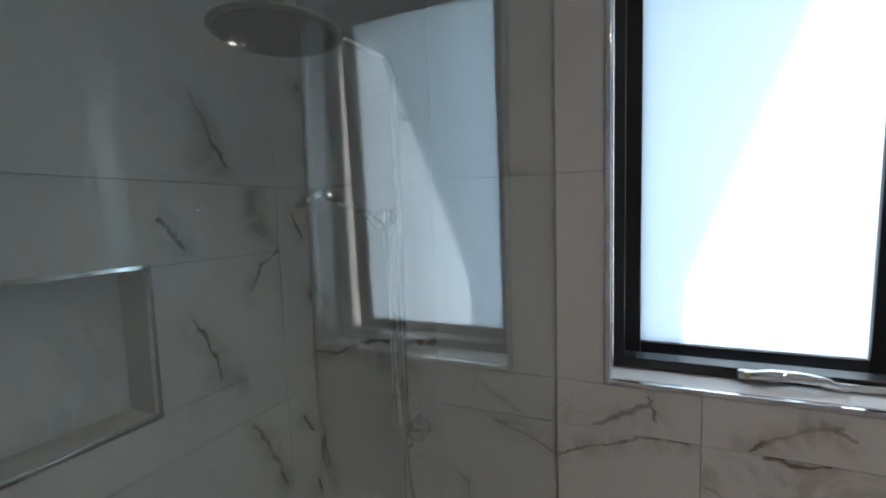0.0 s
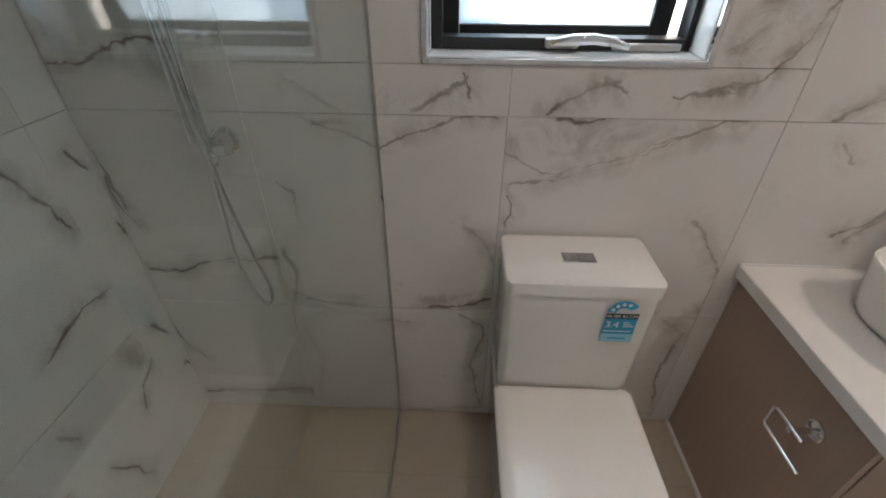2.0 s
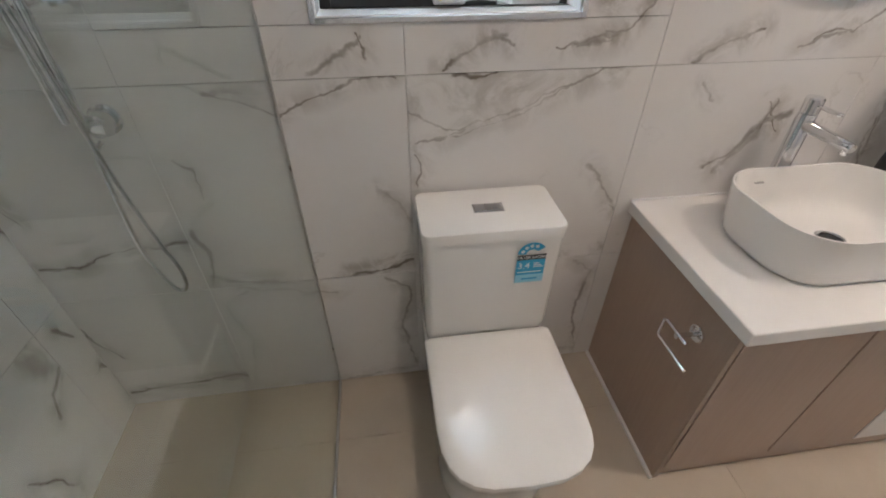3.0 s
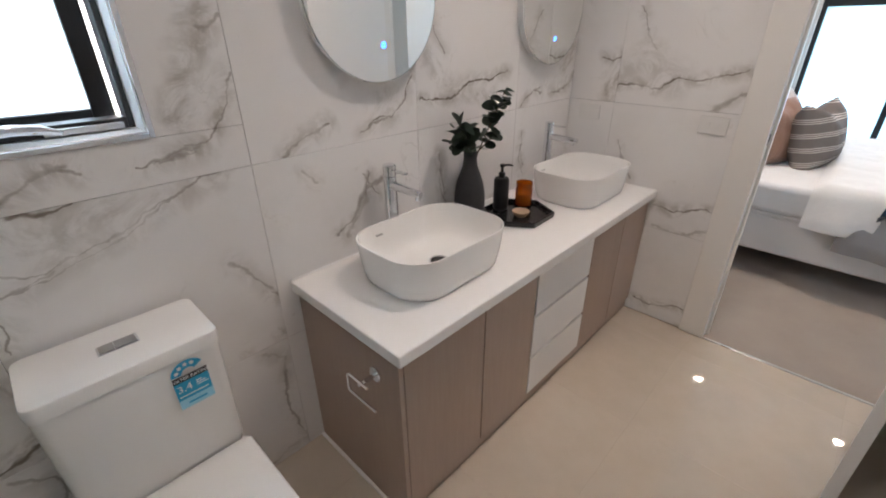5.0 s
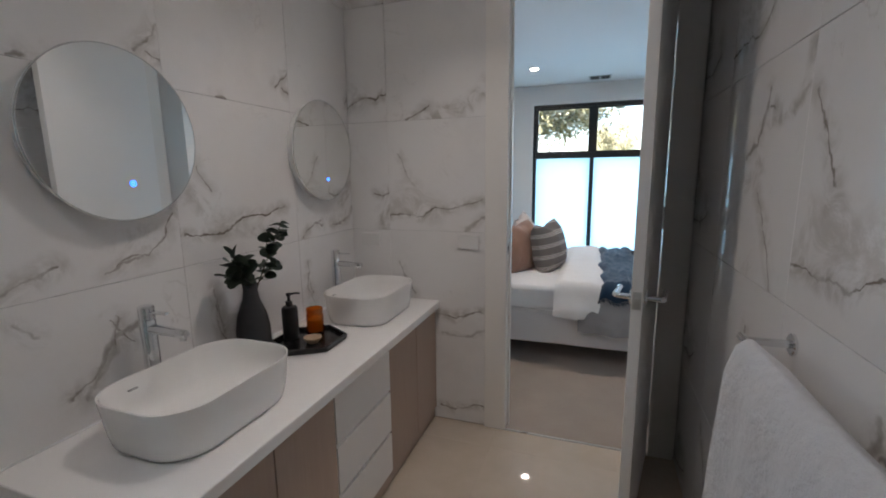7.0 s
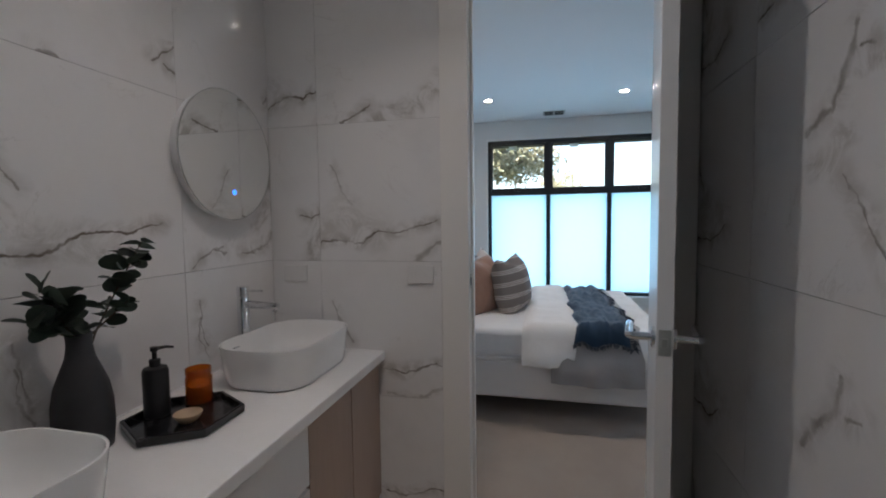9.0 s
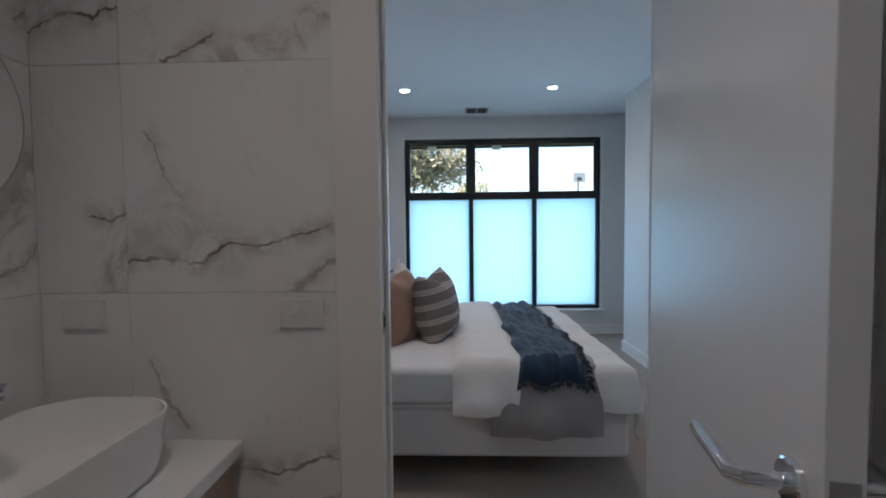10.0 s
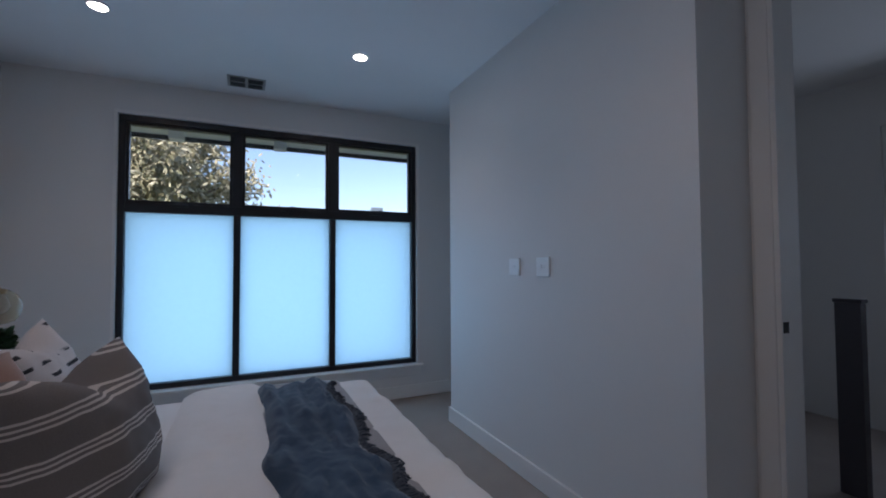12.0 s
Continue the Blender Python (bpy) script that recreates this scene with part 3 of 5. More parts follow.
part("apron", box(BED_E - 0.014, BED_E - 0.0005, Y0 - 0.03, Y1 + 0.03, Z0 - 0.10, Z0 - 0.028, 0.003), gloss_trim, wb)


def bar(y0, y1, z0, z1, x0=XF, x1=XF + 0.10):
    part("window_frame", box(x0, x1, y0, y1, z0, z1, 0.003), black_frame, wb)


bar(Y0, Y1, Z0, Z0 + 0.042)
bar(Y0, Y1, Z1 - 0.045, Z1)
bar(Y0, Y0 + 0.042, Z0 + 0.042, Z1 - 0.045)
bar(Y1 - 0.042, Y1, Z0 + 0.042, Z1 - 0.045)
bar(Y0 + 0.042, Y1 - 0.042, ZT - 0.035, ZT + 0.035, XF - 0.004)
for m in (M1, M2):
    bar(m - 0.025, m + 0.025, Z0 + 0.042, ZT - 0.035)
    bar(m - 0.036, m + 0.036, ZT + 0.035, Z1 - 0.045)
for a, b in ((Y0 + 0.042, M2), (M2, M1), (M1, Y1 - 0.042)):
    p = part("pane", box(XF + 0.045, XF + 0.053, a, b, Z0 + 0.02, ZT - 0.01), frost_bed, wb, "frosted glass pane")
    p.visible_shadow = False
    a2, b2 = a + (0.036 if a == M2 or a == M1 else 0.0), b - (0.036 if b in (M1, M2) else 0.0)
    q = part("pane", box(XF + 0.050, XF + 0.054, a2, b2, ZT + 0.03, Z1 - 0.04), clear_glass, wb, "clear glass awning pane")
    q.visible_shadow = False
    for s in ((a2, a2 + 0.02, ZT + 0.036, Z1 - 0.046), (b2 - 0.02, b2, ZT + 0.036, Z1 - 0.046), (a2 + 0.02, b2 - 0.02, ZT + 0.036, ZT + 0.058), (a2 + 0.02, b2 - 0.02, Z1 - 0.066, Z1 - 0.046)):
        part("sash_frame", box(XF + 0.02, XF + 0.07, *s, 0.002), black_frame, wb)
    mid = (a2 + b2) / 2
    w = part("winder", box(XF - 0.026, XF - 0.005, mid - 0.045, mid + 0.045, ZT + 0.012, ZT + 0.038, 0.006), black_frame, wb)
    part("crank", tube([(XF - 0.02, mid, ZT + 0.036), (XF - 0.03, mid - 0.03, ZT + 0.052), (XF - 0.03, mid - 0.075, ZT + 0.046)], [0.006, 0.006, 0.005], 8), black_frame, w)

# ---- bathroom things ----
def basin(x, y):
    b = thing("basin", "white ceramic vessel basin with rounded corners on the vanity top", "basin", (x, y, 0.7125), group="vanity basins")
    w, d, h = 0.470, 0.340, 0.130
    out = [(0.865, 0.0, 0.10), (0.905, 0.005, 0.11), (0.935, 0.018, 0.115), (0.962, 0.05, 0.115), (0.986, 0.10, 0.115), (1.0, 0.126, 0.115), (0.998, h, 0.114),
           (0.975, h, 0.110), (0.966, 0.124, 0.108), (0.945, 0.095, 0.106), (0.91, 0.066, 0.105), (0.85, 0.042, 0.10), (0.76, 0.028, 0.09), (0.62, 0.0205, 0.08),
           (0.45, 0.0165, 0.06), (0.25, 0.0142, 0.04), (0.10, 0.013, 0.016)]
    bm = loft([rounded_rect(w * s if s > 0.5 else w * s, d * s, min(r, w * s * 0.45, d * s * 0.45), z * 1.09, 8) for s, z, r in out])
    part("bowl", bm, ceramic, b, smooth=60)
    dr = part("drain", lathe([(0, 0.0135), (0.036, 0.0135), (0.036, 0.024), (0.032, 0.0255), (0.029, 0.023), (0.028, 0.019), (0, 0.019)], 24), chrome, b, "chrome waste ring")
    dr.location = (0.02, -0.01, 0.0)
    part("plug", lathe([(0, 0.0192), (0.0265, 0.0192), (0.0265, 0.0215), (0, 0.0225)], 20), black_matte, dr)
    part("logo_mark", box(-0.115, -0.09, d / 2 - 0.026, d / 2 - 0.020, 0.108, 0.112), button_grey, b, "tiny grey mark")
    return b


def tap(x):
    t = thing("basin_mixer", "tall chrome basin mixer tap standing on the vanity top", "tap", (x, -0.062, 0.7125), group="vanity taps")
    part("flange", lathe([(0, 0), (0.028, 0), (0.028, 0.006), (0.024, 0.009), (0, 0.009)], 28), chrome, t)
    part("body", lathe([(0, 0.009), (0.0225, 0.009), (0.0225, 0.268), (0.021, 0.272), (0, 0.272)], 32), chrome, t)
    part("cap", lathe([(0, 0.275), (0.0225, 0.275), (0.0225, 0.310), (0.020, 0.314), (0, 0.314)], 32), chrome, t)
    bm = bmesh.new()
    add_tube(bm, [(0, -0.012, 0.243), (0, -0.05, 0.243), (0, -0.10, 0.242), (0, -0.150, 0.240), (0, -0.154, 0.2398)], [0.0165, 0.0155, 0.0138, 0.0125, 0.0105], 20)
    part("spout", bm, chrome, t)
    part("aerator", lathe([(0, 0.220), (0.009, 0.220), (0.009, 0.232), (0, 0.232)], 16), chrome, t).location = (0, -0.138, 0)
    part("lever", box(-0.008, 0.008, -0.086, -0.012, 0.293, 0.301, 0.003), chrome, t)
    return t


vanity = thing("vanity", "wood-grain double vanity cabinet with white centre drawers on the tiles", "vanity cabinet")
VX, VY, VT = -1.665, -0.505, 0.672
part("carcass", box(VX, -0.002, VY + 0.022, -0.004, 0.004, VT, 0.001), vanity_wood, vanity)
part("end_panel", box(VX - 0.016, VX - 0.0005, VY + 0.002, -0.004, 0.004, VT, 0.001), vanity_wood, vanity)
part("kickboard", box(VX, -0.002, VY + 0.012, VY + 0.0215, 0.004, 0.066, 0.001), vanity_wood, vanity)
# black strip gives the gap under the worktop its shade
part("shadow_gap", box(VX, -0.002, VY + 0.012, VY + 0.0215, VT - 0.018, VT, 0.0), black_matte, vanity)
part("silicone_bead", box(VX - 0.028, VX - 0.0165, VY, -0.004, -0.0005, 0.012, 0.003), grout, vanity, "grey silicone bead along the floor")
for a, b in ((VX, -1.322), (-1.319, -1.020), (-0.588, -0.285), (-0.282, -0.002)):
    part("door", box(a + 0.001, b - 0.001, VY, VY + 0.018, 0.070, VT - 0.020, 0.0015), vanity_wood, vanity)
for z0, z1 in ((0.070, 0.255), (0.268, 0.453), (0.466, VT - 0.020)):
    part("drawer", box(-1.016, -0.591, VY - 0.001, VY + 0.018, z0, z1, 0.002), drawer_white, vanity, "white drawer front")
# black strips behind the fronts paint the shade in the gaps between drawers
for z in (0.2615, 0.4595):
    part("drawer_gap_shade", box(-1.016, -0.591, VY + 0.019, VY + 0.0215, z - 0.0065, z + 0.0065), black_matte, vanity)
top = thing("stone_worktop", "white stone worktop on the double vanity", "worktop")
part("slab", box(-1.700, -0.0015, -0.534, -0.0015, VT + 0.0005, 0.712, 0.004, 3), counter_stone, top)
part("silicone_line", box(-1.697, -0.003, -0.006, -0.0005, 0.7122, 0.716, 0.001), plastic_white, top)
basin(-1.322, -0.274)
basin(-0.312, -0.270)
tap(-1.313)
tap(-0.292)


def mirror(x):
    m = thing("round_mirror", "frameless round mirror with a frosted rim and blue touch light", "mirror", (x, -0.001, 1.527), group="vanity mirrors")
    r = 0.244
    turn = pose(0, 0, 0, 90)
    for name, prof, mat, lab in (("backing", [(0, 0.0), (r - 0.012, 0.0), (r - 0.012, 0.036), (0, 0.036)], plastic_white, ""),
                                 ("glass_plate", [(0, 0.0362), (r, 0.0362), (r + 0.001, 0.037), (r + 0.001, 0.040), (r, 0.0412), (0, 0.0412)], mirror_mat, "silvered mirror glass"),
                                 ("rim", [(r - 0.003, 0.0414), (r - 0.0005, 0.0414), (r - 0.0005, 0.0418), (r - 0.003, 0.0418), (r - 0.003, 0.0414)], rim_grey, "frosted rim")):
        part(name, lathe(prof, 72), mat, m, lab).matrix_basis = turn
    led = part("touch_ring", lathe([(0.006, 0.0416), (0.0095, 0.0416), (0.0095, 0.0422), (0.006, 0.0422), (0.006, 0.0416)], 24), led_blue, m, "lit blue touch ring")
    led.matrix_basis = pose(0.016, 0, -0.137, 90)
    part("touch_dot", lathe([(0, 0.0416), (0.003, 0.0416), (0.003, 0.0422), (0, 0.0422)], 12), led_blue, led)
    return m


mirror(-1.303)
mirror(-0.305)

# vase with eucalyptus
vase = thing("vase", "charcoal stoneware bottle vase holding eucalyptus on the vanity top", "vase", (-0.932, -0.098, 0.7125))
part("vessel", lathe([(0, 0), (0.052, 0), (0.058, 0.006), (0.063, 0.06), (0.062, 0.12), (0.055, 0.165), (0.041, 0.205), (0.030, 0.235), (0.026, 0.265), (0.027, 0.293), (0.024, 0.295), (0.022, 0.290), (0.020, 0.23), (0, 0.22)], 40), vase_mat, vase, smooth=60)
sprig = thing("eucalyptus_sprigs", "dark green eucalyptus sprigs standing in the vase", "foliage", (-0.932, -0.098, 1.00))


def leaf_mesh():
    bm = bmesh.new()
    c = bm.verts.new((0, 0, 0))
    ring = [bm.verts.new((0.5 + 0.5 * math.cos(a) - 0.0, 0.42 * math.sin(a), 0.10 * math.sin(a) ** 2 - 0.12 * (0.5 + 0.5 * math.cos(a)) ** 2)) for a in (2 * math.pi * k / 12 + 0.26 for k in range(12))]
    c.co = (0.5, 0, -0.03)
    for k in range(12):
        bm.faces.new((c, ring[k], ring[(k + 1) % 12]))
    bmesh.ops.solidify(bm, geom=bm.faces[:], thickness=0.02)
    return finish(bm, "leaf", 60)


leaf_data = leaf_mesh()
leaf_data.materials.append(leaf_mat)
rng = random.Random(5)
for tip, count, size in (((-0.095, -0.03, 0.125), 17, 0.064), ((0.135, -0.055, 0.225), 24, 0.056), ((0.085, -0.06, 0.075), 10, 0.052), ((-0.065, 0.015, 0.10), 14, 0.064), ((-0.105, 0.0, 0.055), 11, 0.062)):
    pts = [Vector((0, 0, -0.10)), Vector((tip[0] * 0.2, tip[1] * 0.3, 0.0)), Vector((tip[0] * 0.62, tip[1] * 0.7, tip[2] * 0.55)), Vector(tip)]
    stem = part("stem", tube(pts, [0.0028, 0.0025, 0.002, 0.001], 7), stem_mat, sprig)
    for k in range(count):
        f = 0.46 + 0.56 * k / count
        seg = min(2, int(f * 3))
        p = pts[seg].lerp(pts[seg + 1], min(1, f * 3 - seg))
        lf = new("leaf", leaf_data)
        lf.parent = stem
        s = size * rng.uniform(0.7, 1.15)
        ang = k * 137 + rng.uniform(-30, 30)
        lf.matrix_basis = pose(*p, rng.uniform(-60, 60), rng.uniform(-55, 25), ang) @ Matrix.Diagonal((s, s, s, 1))

# tray and what stands on it
TX, TY = -0.748, -0.215
tray = thing("tray", "black marble hexagonal tray on the vanity top", "tray", (TX, TY, 0.7125))


def hexloop(r, z):
    return [(r * 1.06 * math.cos(math.pi / 3 * k + 0.04), r * 1.02 * math.sin(math.pi / 3 * k + 0.04), z) for k in range(6)]


part("dish", loft([hexloop(0.142, 0), hexloop(0.148, 0.003), hexloop(0.150, 0.024), hexloop(0.1475, 0.026), hexloop(0.140, 0.025), hexloop(0.137, 0.010)]), black_marble, tray, smooth=0)
soap = thing("soap_bottle", "matte black soap pump bottle standing on the tray", "soap dispenser", (TX - 0.004, TY + 0.090, 0.7228))
part("bottle", lathe([(0, 0), (0.031, 0), (0.033, 0.003), (0.033, 0.130), (0.029, 0.140), (0.014, 0.144), (0, 0.144)], 32), black_matte, soap)
pump = part("pump", lathe([(0, 0.144), (0.014, 0.144), (0.014, 0.163), (0.006, 0.165), (0.006, 0.185), (0.010, 0.187), (0.010, 0.199), (0, 0.200)], 24), black_matte, soap)
part("nozzle", tube([(0.0, 0, 0.193), (0.024, -0.016, 0.194), (0.040, -0.026, 0.189)], [0.005, 0.0042, 0.0035], 10), black_matte, pump)
jar = thing("candle_jar", "amber glass candle jar standing on the tray", "candle", (TX + 0.098, TY + 0.040, 0.7228))
part("jar", lathe([(0, 0), (0.034, 0), (0.037, 0.004), (0.037, 0.080), (0.033, 0.086), (0.033, 0.090), (0.036, 0.092), (0.036, 0.108), (0.033, 0.109), (0.032, 0.088), (0.033, 0.074), (0.033, 0.006), (0, 0.005)], 36), amber, jar, smooth=50)
part("wax", lathe([(0, 0.0065), (0.0302, 0.0065), (0.0302, 0.056), (0, 0.055)], 30), wax, jar)
dish = thing("soap_dish", "small pale wooden bowl standing on the tray", "bowl", (TX - 0.018, TY - 0.028, 0.7228))
part("bowl", lathe([(0, 0), (0.020, 0), (0.028, 0.008), (0.037, 0.022), (0.036, 0.0245), (0.033, 0.022), (0.024, 0.011), (0, 0.007)], 36), bowl_wood, dish, smooth=60)

# toilet
toilet = thing("toilet", "white ceramic back-to-wall toilet with closed lid on the tiles", "toilet", (-2.172, 0, 0))
W = 0.358
part("cistern", loft([rounded_rect(W - 0.016, 0.178, 0.03, 0.395, 6, 0, -0.108), rounded_rect(W - 0.004, 0.192, 0.025, 0.45, 6, 0, -0.113), rounded_rect(W, 0.20, 0.022, 0.760, 6, 0, -0.117)]), ceramic, toilet, smooth=50)
part("cistern_lid", loft([rounded_rect(W - 0.010, 0.195, 0.022, 0.7605, 6, 0, -0.117), rounded_rect(W + 0.004, 0.206, 0.022, 0.763, 6, 0, -0.118), rounded_rect(W + 0.006, 0.208, 0.022, 0.794, 6, 0, -0.118), rounded_rect(W + 0.002, 0.204, 0.022, 0.798, 6, 0, -0.118), rounded_rect(W - 0.02, 0.185, 0.02, 0.799, 6, 0, -0.118)]), ceramic, toilet, smooth=50)
btn = part("flush_plate", box(-0.040, 0.040, -0.137, -0.097, 0.799, 0.802, 0.001), chrome, toilet, "chrome flush plate")
part("button", box(-0.036, -0.008, -0.133, -0.101, 0.802, 0.8045, 0.001), button_grey, btn)
part("button", box(-0.006, 0.036, -0.133, -0.101, 0.802, 0.8045, 0.001), button_grey, btn)


def dee(w, y0, y1, z, inset=0.0):
    """A seat outline: straight back, rounded front."""
    out = []
    half = w / 2 - inset
    ya, yb = y0 - inset, y1 + inset
    r = min(half, 0.165)
    for k in range(13):
        a = math.pi * k / 12
        out.append((-half * (abs(math.cos(a)) ** 0.62) * (1 if math.cos(a) > 0 else -1), yb + r - r * math.sin(a) ** 0.72 if 0 < k < 12 else yb + r, z))
    out += [(half, ya - 0.012, z), (half - 0.012, ya, z), (-half + 0.012, ya, z), (-half, ya - 0.012, z)]
    return out


part("pan", loft([dee(0.330, -0.02, -0.52, 0.004), dee(0.335, -0.02, -0.53, 0.10), dee(0.350, -0.02, -0.58, 0.30), dee(0.358, -0.02, -0.625, 0.375), dee(0.358, -0.02, -0.628, 0.392)]), ceramic, toilet, smooth=50)
part("seat", loft([dee(0.358, -0.215, -0.636, 0.394), dee(0.364, -0.213, -0.640, 0.398), dee(0.364, -0.213, -0.640, 0.410), dee(0.358, -0.215, -0.636, 0.413)]), ceramic, toilet, smooth=50)
part("lid", loft([dee(0.360, -0.214, -0.640, 0.414), dee(0.368, -0.211, -0.645, 0.418), dee(0.368, -0.211, -0.645, 0.432), dee(0.356, -0.217, -0.637, 0.438), dee(0.30, -0.25, -0.60, 0.440)]), ceramic, toilet, smooth=50)
for x in (-0.10, 0.10):
    part("hinge", tube([(x - 0.02, -0.222, 0.424), (x + 0.02, -0.222, 0.424)], 0.009, 10), chrome, toilet)
sticker = thing("rating_sticker", "blue water rating sticker stuck on the cistern front", "sticker", (-2.076, -0.2182, 0.692))
part("card", box(-0.038, 0.038, -0.0016, -0.0004, -0.066, 0.010), sticker_blue, sticker)
part("foot_band", box(-0.038, 0.038, -0.0022, -0.0017, -0.066, -0.040), sticker_pale, sticker)
arc = [[(r * math.cos(math.pi - a), y, 0.027 + r * math.sin(a) * 0.95) for r, y in ((0.038, -0.0016), (0.038, -0.0004), (0.016, -0.0004), (0.016, -0.0016))] for a in (math.pi * (0.02 + 0.80 * j / 14) for j in range(15))]
part("star_arc", loft(arc), sticker_blue, sticker, smooth=20)
for k in range(4):
    a = math.pi * (0.12 + 0.17 * k)
    st = part("star", lathe([(0, 0), (0.0052, 0), (0.0052, 0.0008), (0, 0.0008)], 5), sticker_white, sticker)
    st.matrix_basis = pose(0.027 * math.cos(math.pi - a), -0.0019, 0.028 + 0.026 * math.sin(a), 90)
part("title_band", box(-0.038, 0.038, -0.0024, -0.0017, 0.010, 0.026), sticker_black, sticker)


def lettering(text, size, loc, mat, parent, align="CENTER"):
    cu = bpy.data.curves.new("lettering", "FONT")
    cu.body, cu.size, cu.align_x, cu.extrude = text, size, align, 0.0002
    ob = new("lettering", cu)
    cu.materials.append(mat)
    ob.parent = parent
    ob.matrix_basis = pose(*loc, 90)
    return ob


lettering("WATER RATING", 0.0118, (0, -0.0027, 0.0138), sticker_white, sticker)
lettering("3.4", 0.027, (-0.018, -0.0020, -0.018), sticker_white, sticker)
for k in range(3):
    part("text_bar", box(0.008, 0.034 - 0.006 * k, -0.0020, -0.0017, -0.016 + 0.006 * k, -0.0135 + 0.006 * k), sticker_white, sticker)
part("text_bar", box(-0.034, 0.030, -0.0020, -0.0017, -0.032, -0.0295), sticker_white, sticker)
part("text_bar", box(-0.020, 0.022, -0.0026, -0.0022, -0.056, -0.051), sticker_blue, sticker)

# toilet roll holder on the vanity end
tp = thing("roll_holder", "chrome toilet roll holder fixed to the vanity end panel", "roll holder", (VX - 0.016, -0.401, 0.563))
part("rose", lathe([(0, 0.0), (0.024, 0.0), (0.024, 0.005), (0.021, 0.007), (0, 0.007)], 28), chrome, tp).matrix_basis = pose(0, 0, 0, 0, -90)
part("post", tube([(-0.006, 0, 0), (-0.060, 0, 0)], 0.007, 14), chrome, tp)
part("top_bar", tube([(-0.058, -0.036, 0.010), (-0.058, 0.046, 0.010), (-0.058, 0.054, 0.004), (-0.058, 0.056, -0.046), (-0.058, 0.050, -0.054), (-0.058, -0.066, -0.054)], 0.0042, 12), chrome, tp)

# shower
screen = thing("shower_screen", "fixed frameless glass shower screen with a slim wall channel", "shower screen", (SCREEN_X, 0, 0))
sg = part("glass_sheet", box(-0.005, 0.005, -1.42, -0.004, 0.004, 2.12, 0.001), screen_glass, screen, "clear slightly green glass")
sg.visible_shadow = False
part("wall_channel", box(-0.0075, 0.0075, -0.010, -0.0005, 0.004, 2.12, 0.001), brushed, screen)
part("floor_channel", box(-0.009, 0.009, -1.42, -0.0105, 0.0, 0.010, 0.001), brushed, screen)
shower = thing("shower_set", "chrome rail shower with round overhead rose and hand shower", "shower", (-3.045, 0, 0))
part("riser", tube([(0, -0.062, 1.03), (0, -0.062, 1.90), (0, -0.07, 1.95), (0, -0.10, 1.985), (-0.03, -0.20, 1.995), (-0.08, -0.36, 1.995)], 0.0105, 16), chrome, shower)
part("slide_rail", tube([(-0.032, -0.062, 1.05), (-0.032, -0.062, 1.62)], 0.008, 12), chrome, shower)
part("diverter", lathe([(0, 0), (0.026, 0), (0.026, 0.05), (0.022, 0.056), (0, 0.056)], 28), chrome, shower).matrix_basis = pose(0.012, 0.0, 1.035, 90)
part("wall_flange", lathe([(0, 0), (0.034, 0), (0.034, 0.006), (0.03, 0.010), (0, 0.010)], 28), chrome, shower).matrix_basis = pose(0.012, 0.0, 1.035, 90)
part("wall_bracket", tube([(0, 0, 1.86), (0, -0.062, 1.86)], 0.010, 12), chrome, shower)
part("knob", tube([(0.012, -0.055, 1.035), (0.045, -0.062, 1.035)], 0.016, 16), chrome, shower)
rose = part("overhead_rose", lathe([(0, 0.0), (0.118, 0.0), (0.122, 0.003), (0.122, 0.007), (0.112, 0.010), (0.03, 0.014), (0.020, 0.030), (0, 0.030)], 48), brushed, shower, "round overhead rose")
rose.matrix_basis = pose(-0.08, -0.36, 1.96)
part("nozzle_plate", lathe([(0, -0.002), (0.108, -0.002), (0.110, 0.0), (0, 0.0)], 48), button_grey, rose)
part("slider", box(-0.050, -0.014, -0.10, -0.045, 1.585, 1.625, 0.006), chrome, shower)
hand = part("hand_shower", tube([(-0.03, -0.10, 1.585), (-0.055, -0.13, 1.62), (-0.10, -0.17, 1.65), (-0.125, -0.19, 1.66)], [0.010, 0.010, 0.011, 0.013], 12), chrome, shower)
hh = part("spray_head", lathe([(0, 0), (0.040, 0), (0.044, 0.005), (0.040, 0.016), (0.015, 0.024), (0, 0.024)], 32), chrome, hand)
hh.matrix_basis = pose(-0.145, -0.205, 1.650, 25, -18)
hose = [(-0.02, -0.10, 1.57), (-0.01, -0.085, 1.30), (0.0, -0.075, 1.08), (0.012, -0.07, 0.90), (0.040, -0.075, 0.74), (0.060, -0.08, 0.66), (0.058, -0.082, 0.605), (0.038, -0.08, 0.585), (0.012, -0.075, 0.62), (-0.012, -0.07, 0.72), (-0.012, -0.065, 0.85), (-0.008, -0.06, 0.97), (0.012, -0.05, 1.005)]
sm = []
for i in range(len(hose) - 1):
    p0, p1, p2, p3 = (Vector(hose[max(0, min(len(hose) - 1, i + j))]) for j in (-1, 0, 1, 2))
    for k in range(6):
        s = k / 6
        sm.append(0.5 * ((2 * p1) + (p2 - p0) * s + (2 * p0 - 5 * p1 + 4 * p2 - p3) * s * s + (3 * p1 - p0 - 3 * p2 + p3) * s ** 3))
part("hose", tube(sm, [0.0062 if k % 2 else 0.0052 for k in range(len(sm))], 10), chrome, shower, "ribbed chrome hose")
drain = thing("floor_drain", "small square steel floor drain in the shower", "drain", (-3.06, -0.42, 0.0005))
part("frame", box(-0.05, 0.05, -0.05, 0.05, 0.0, 0.003, 0.001), brushed, drain)
for k in range(5):
    part("slot", box(-0.032 + 0.015 * k, -0.026 + 0.015 * k, -0.036, 0.036, 0.0031, 0.0036), black_matte, drain)
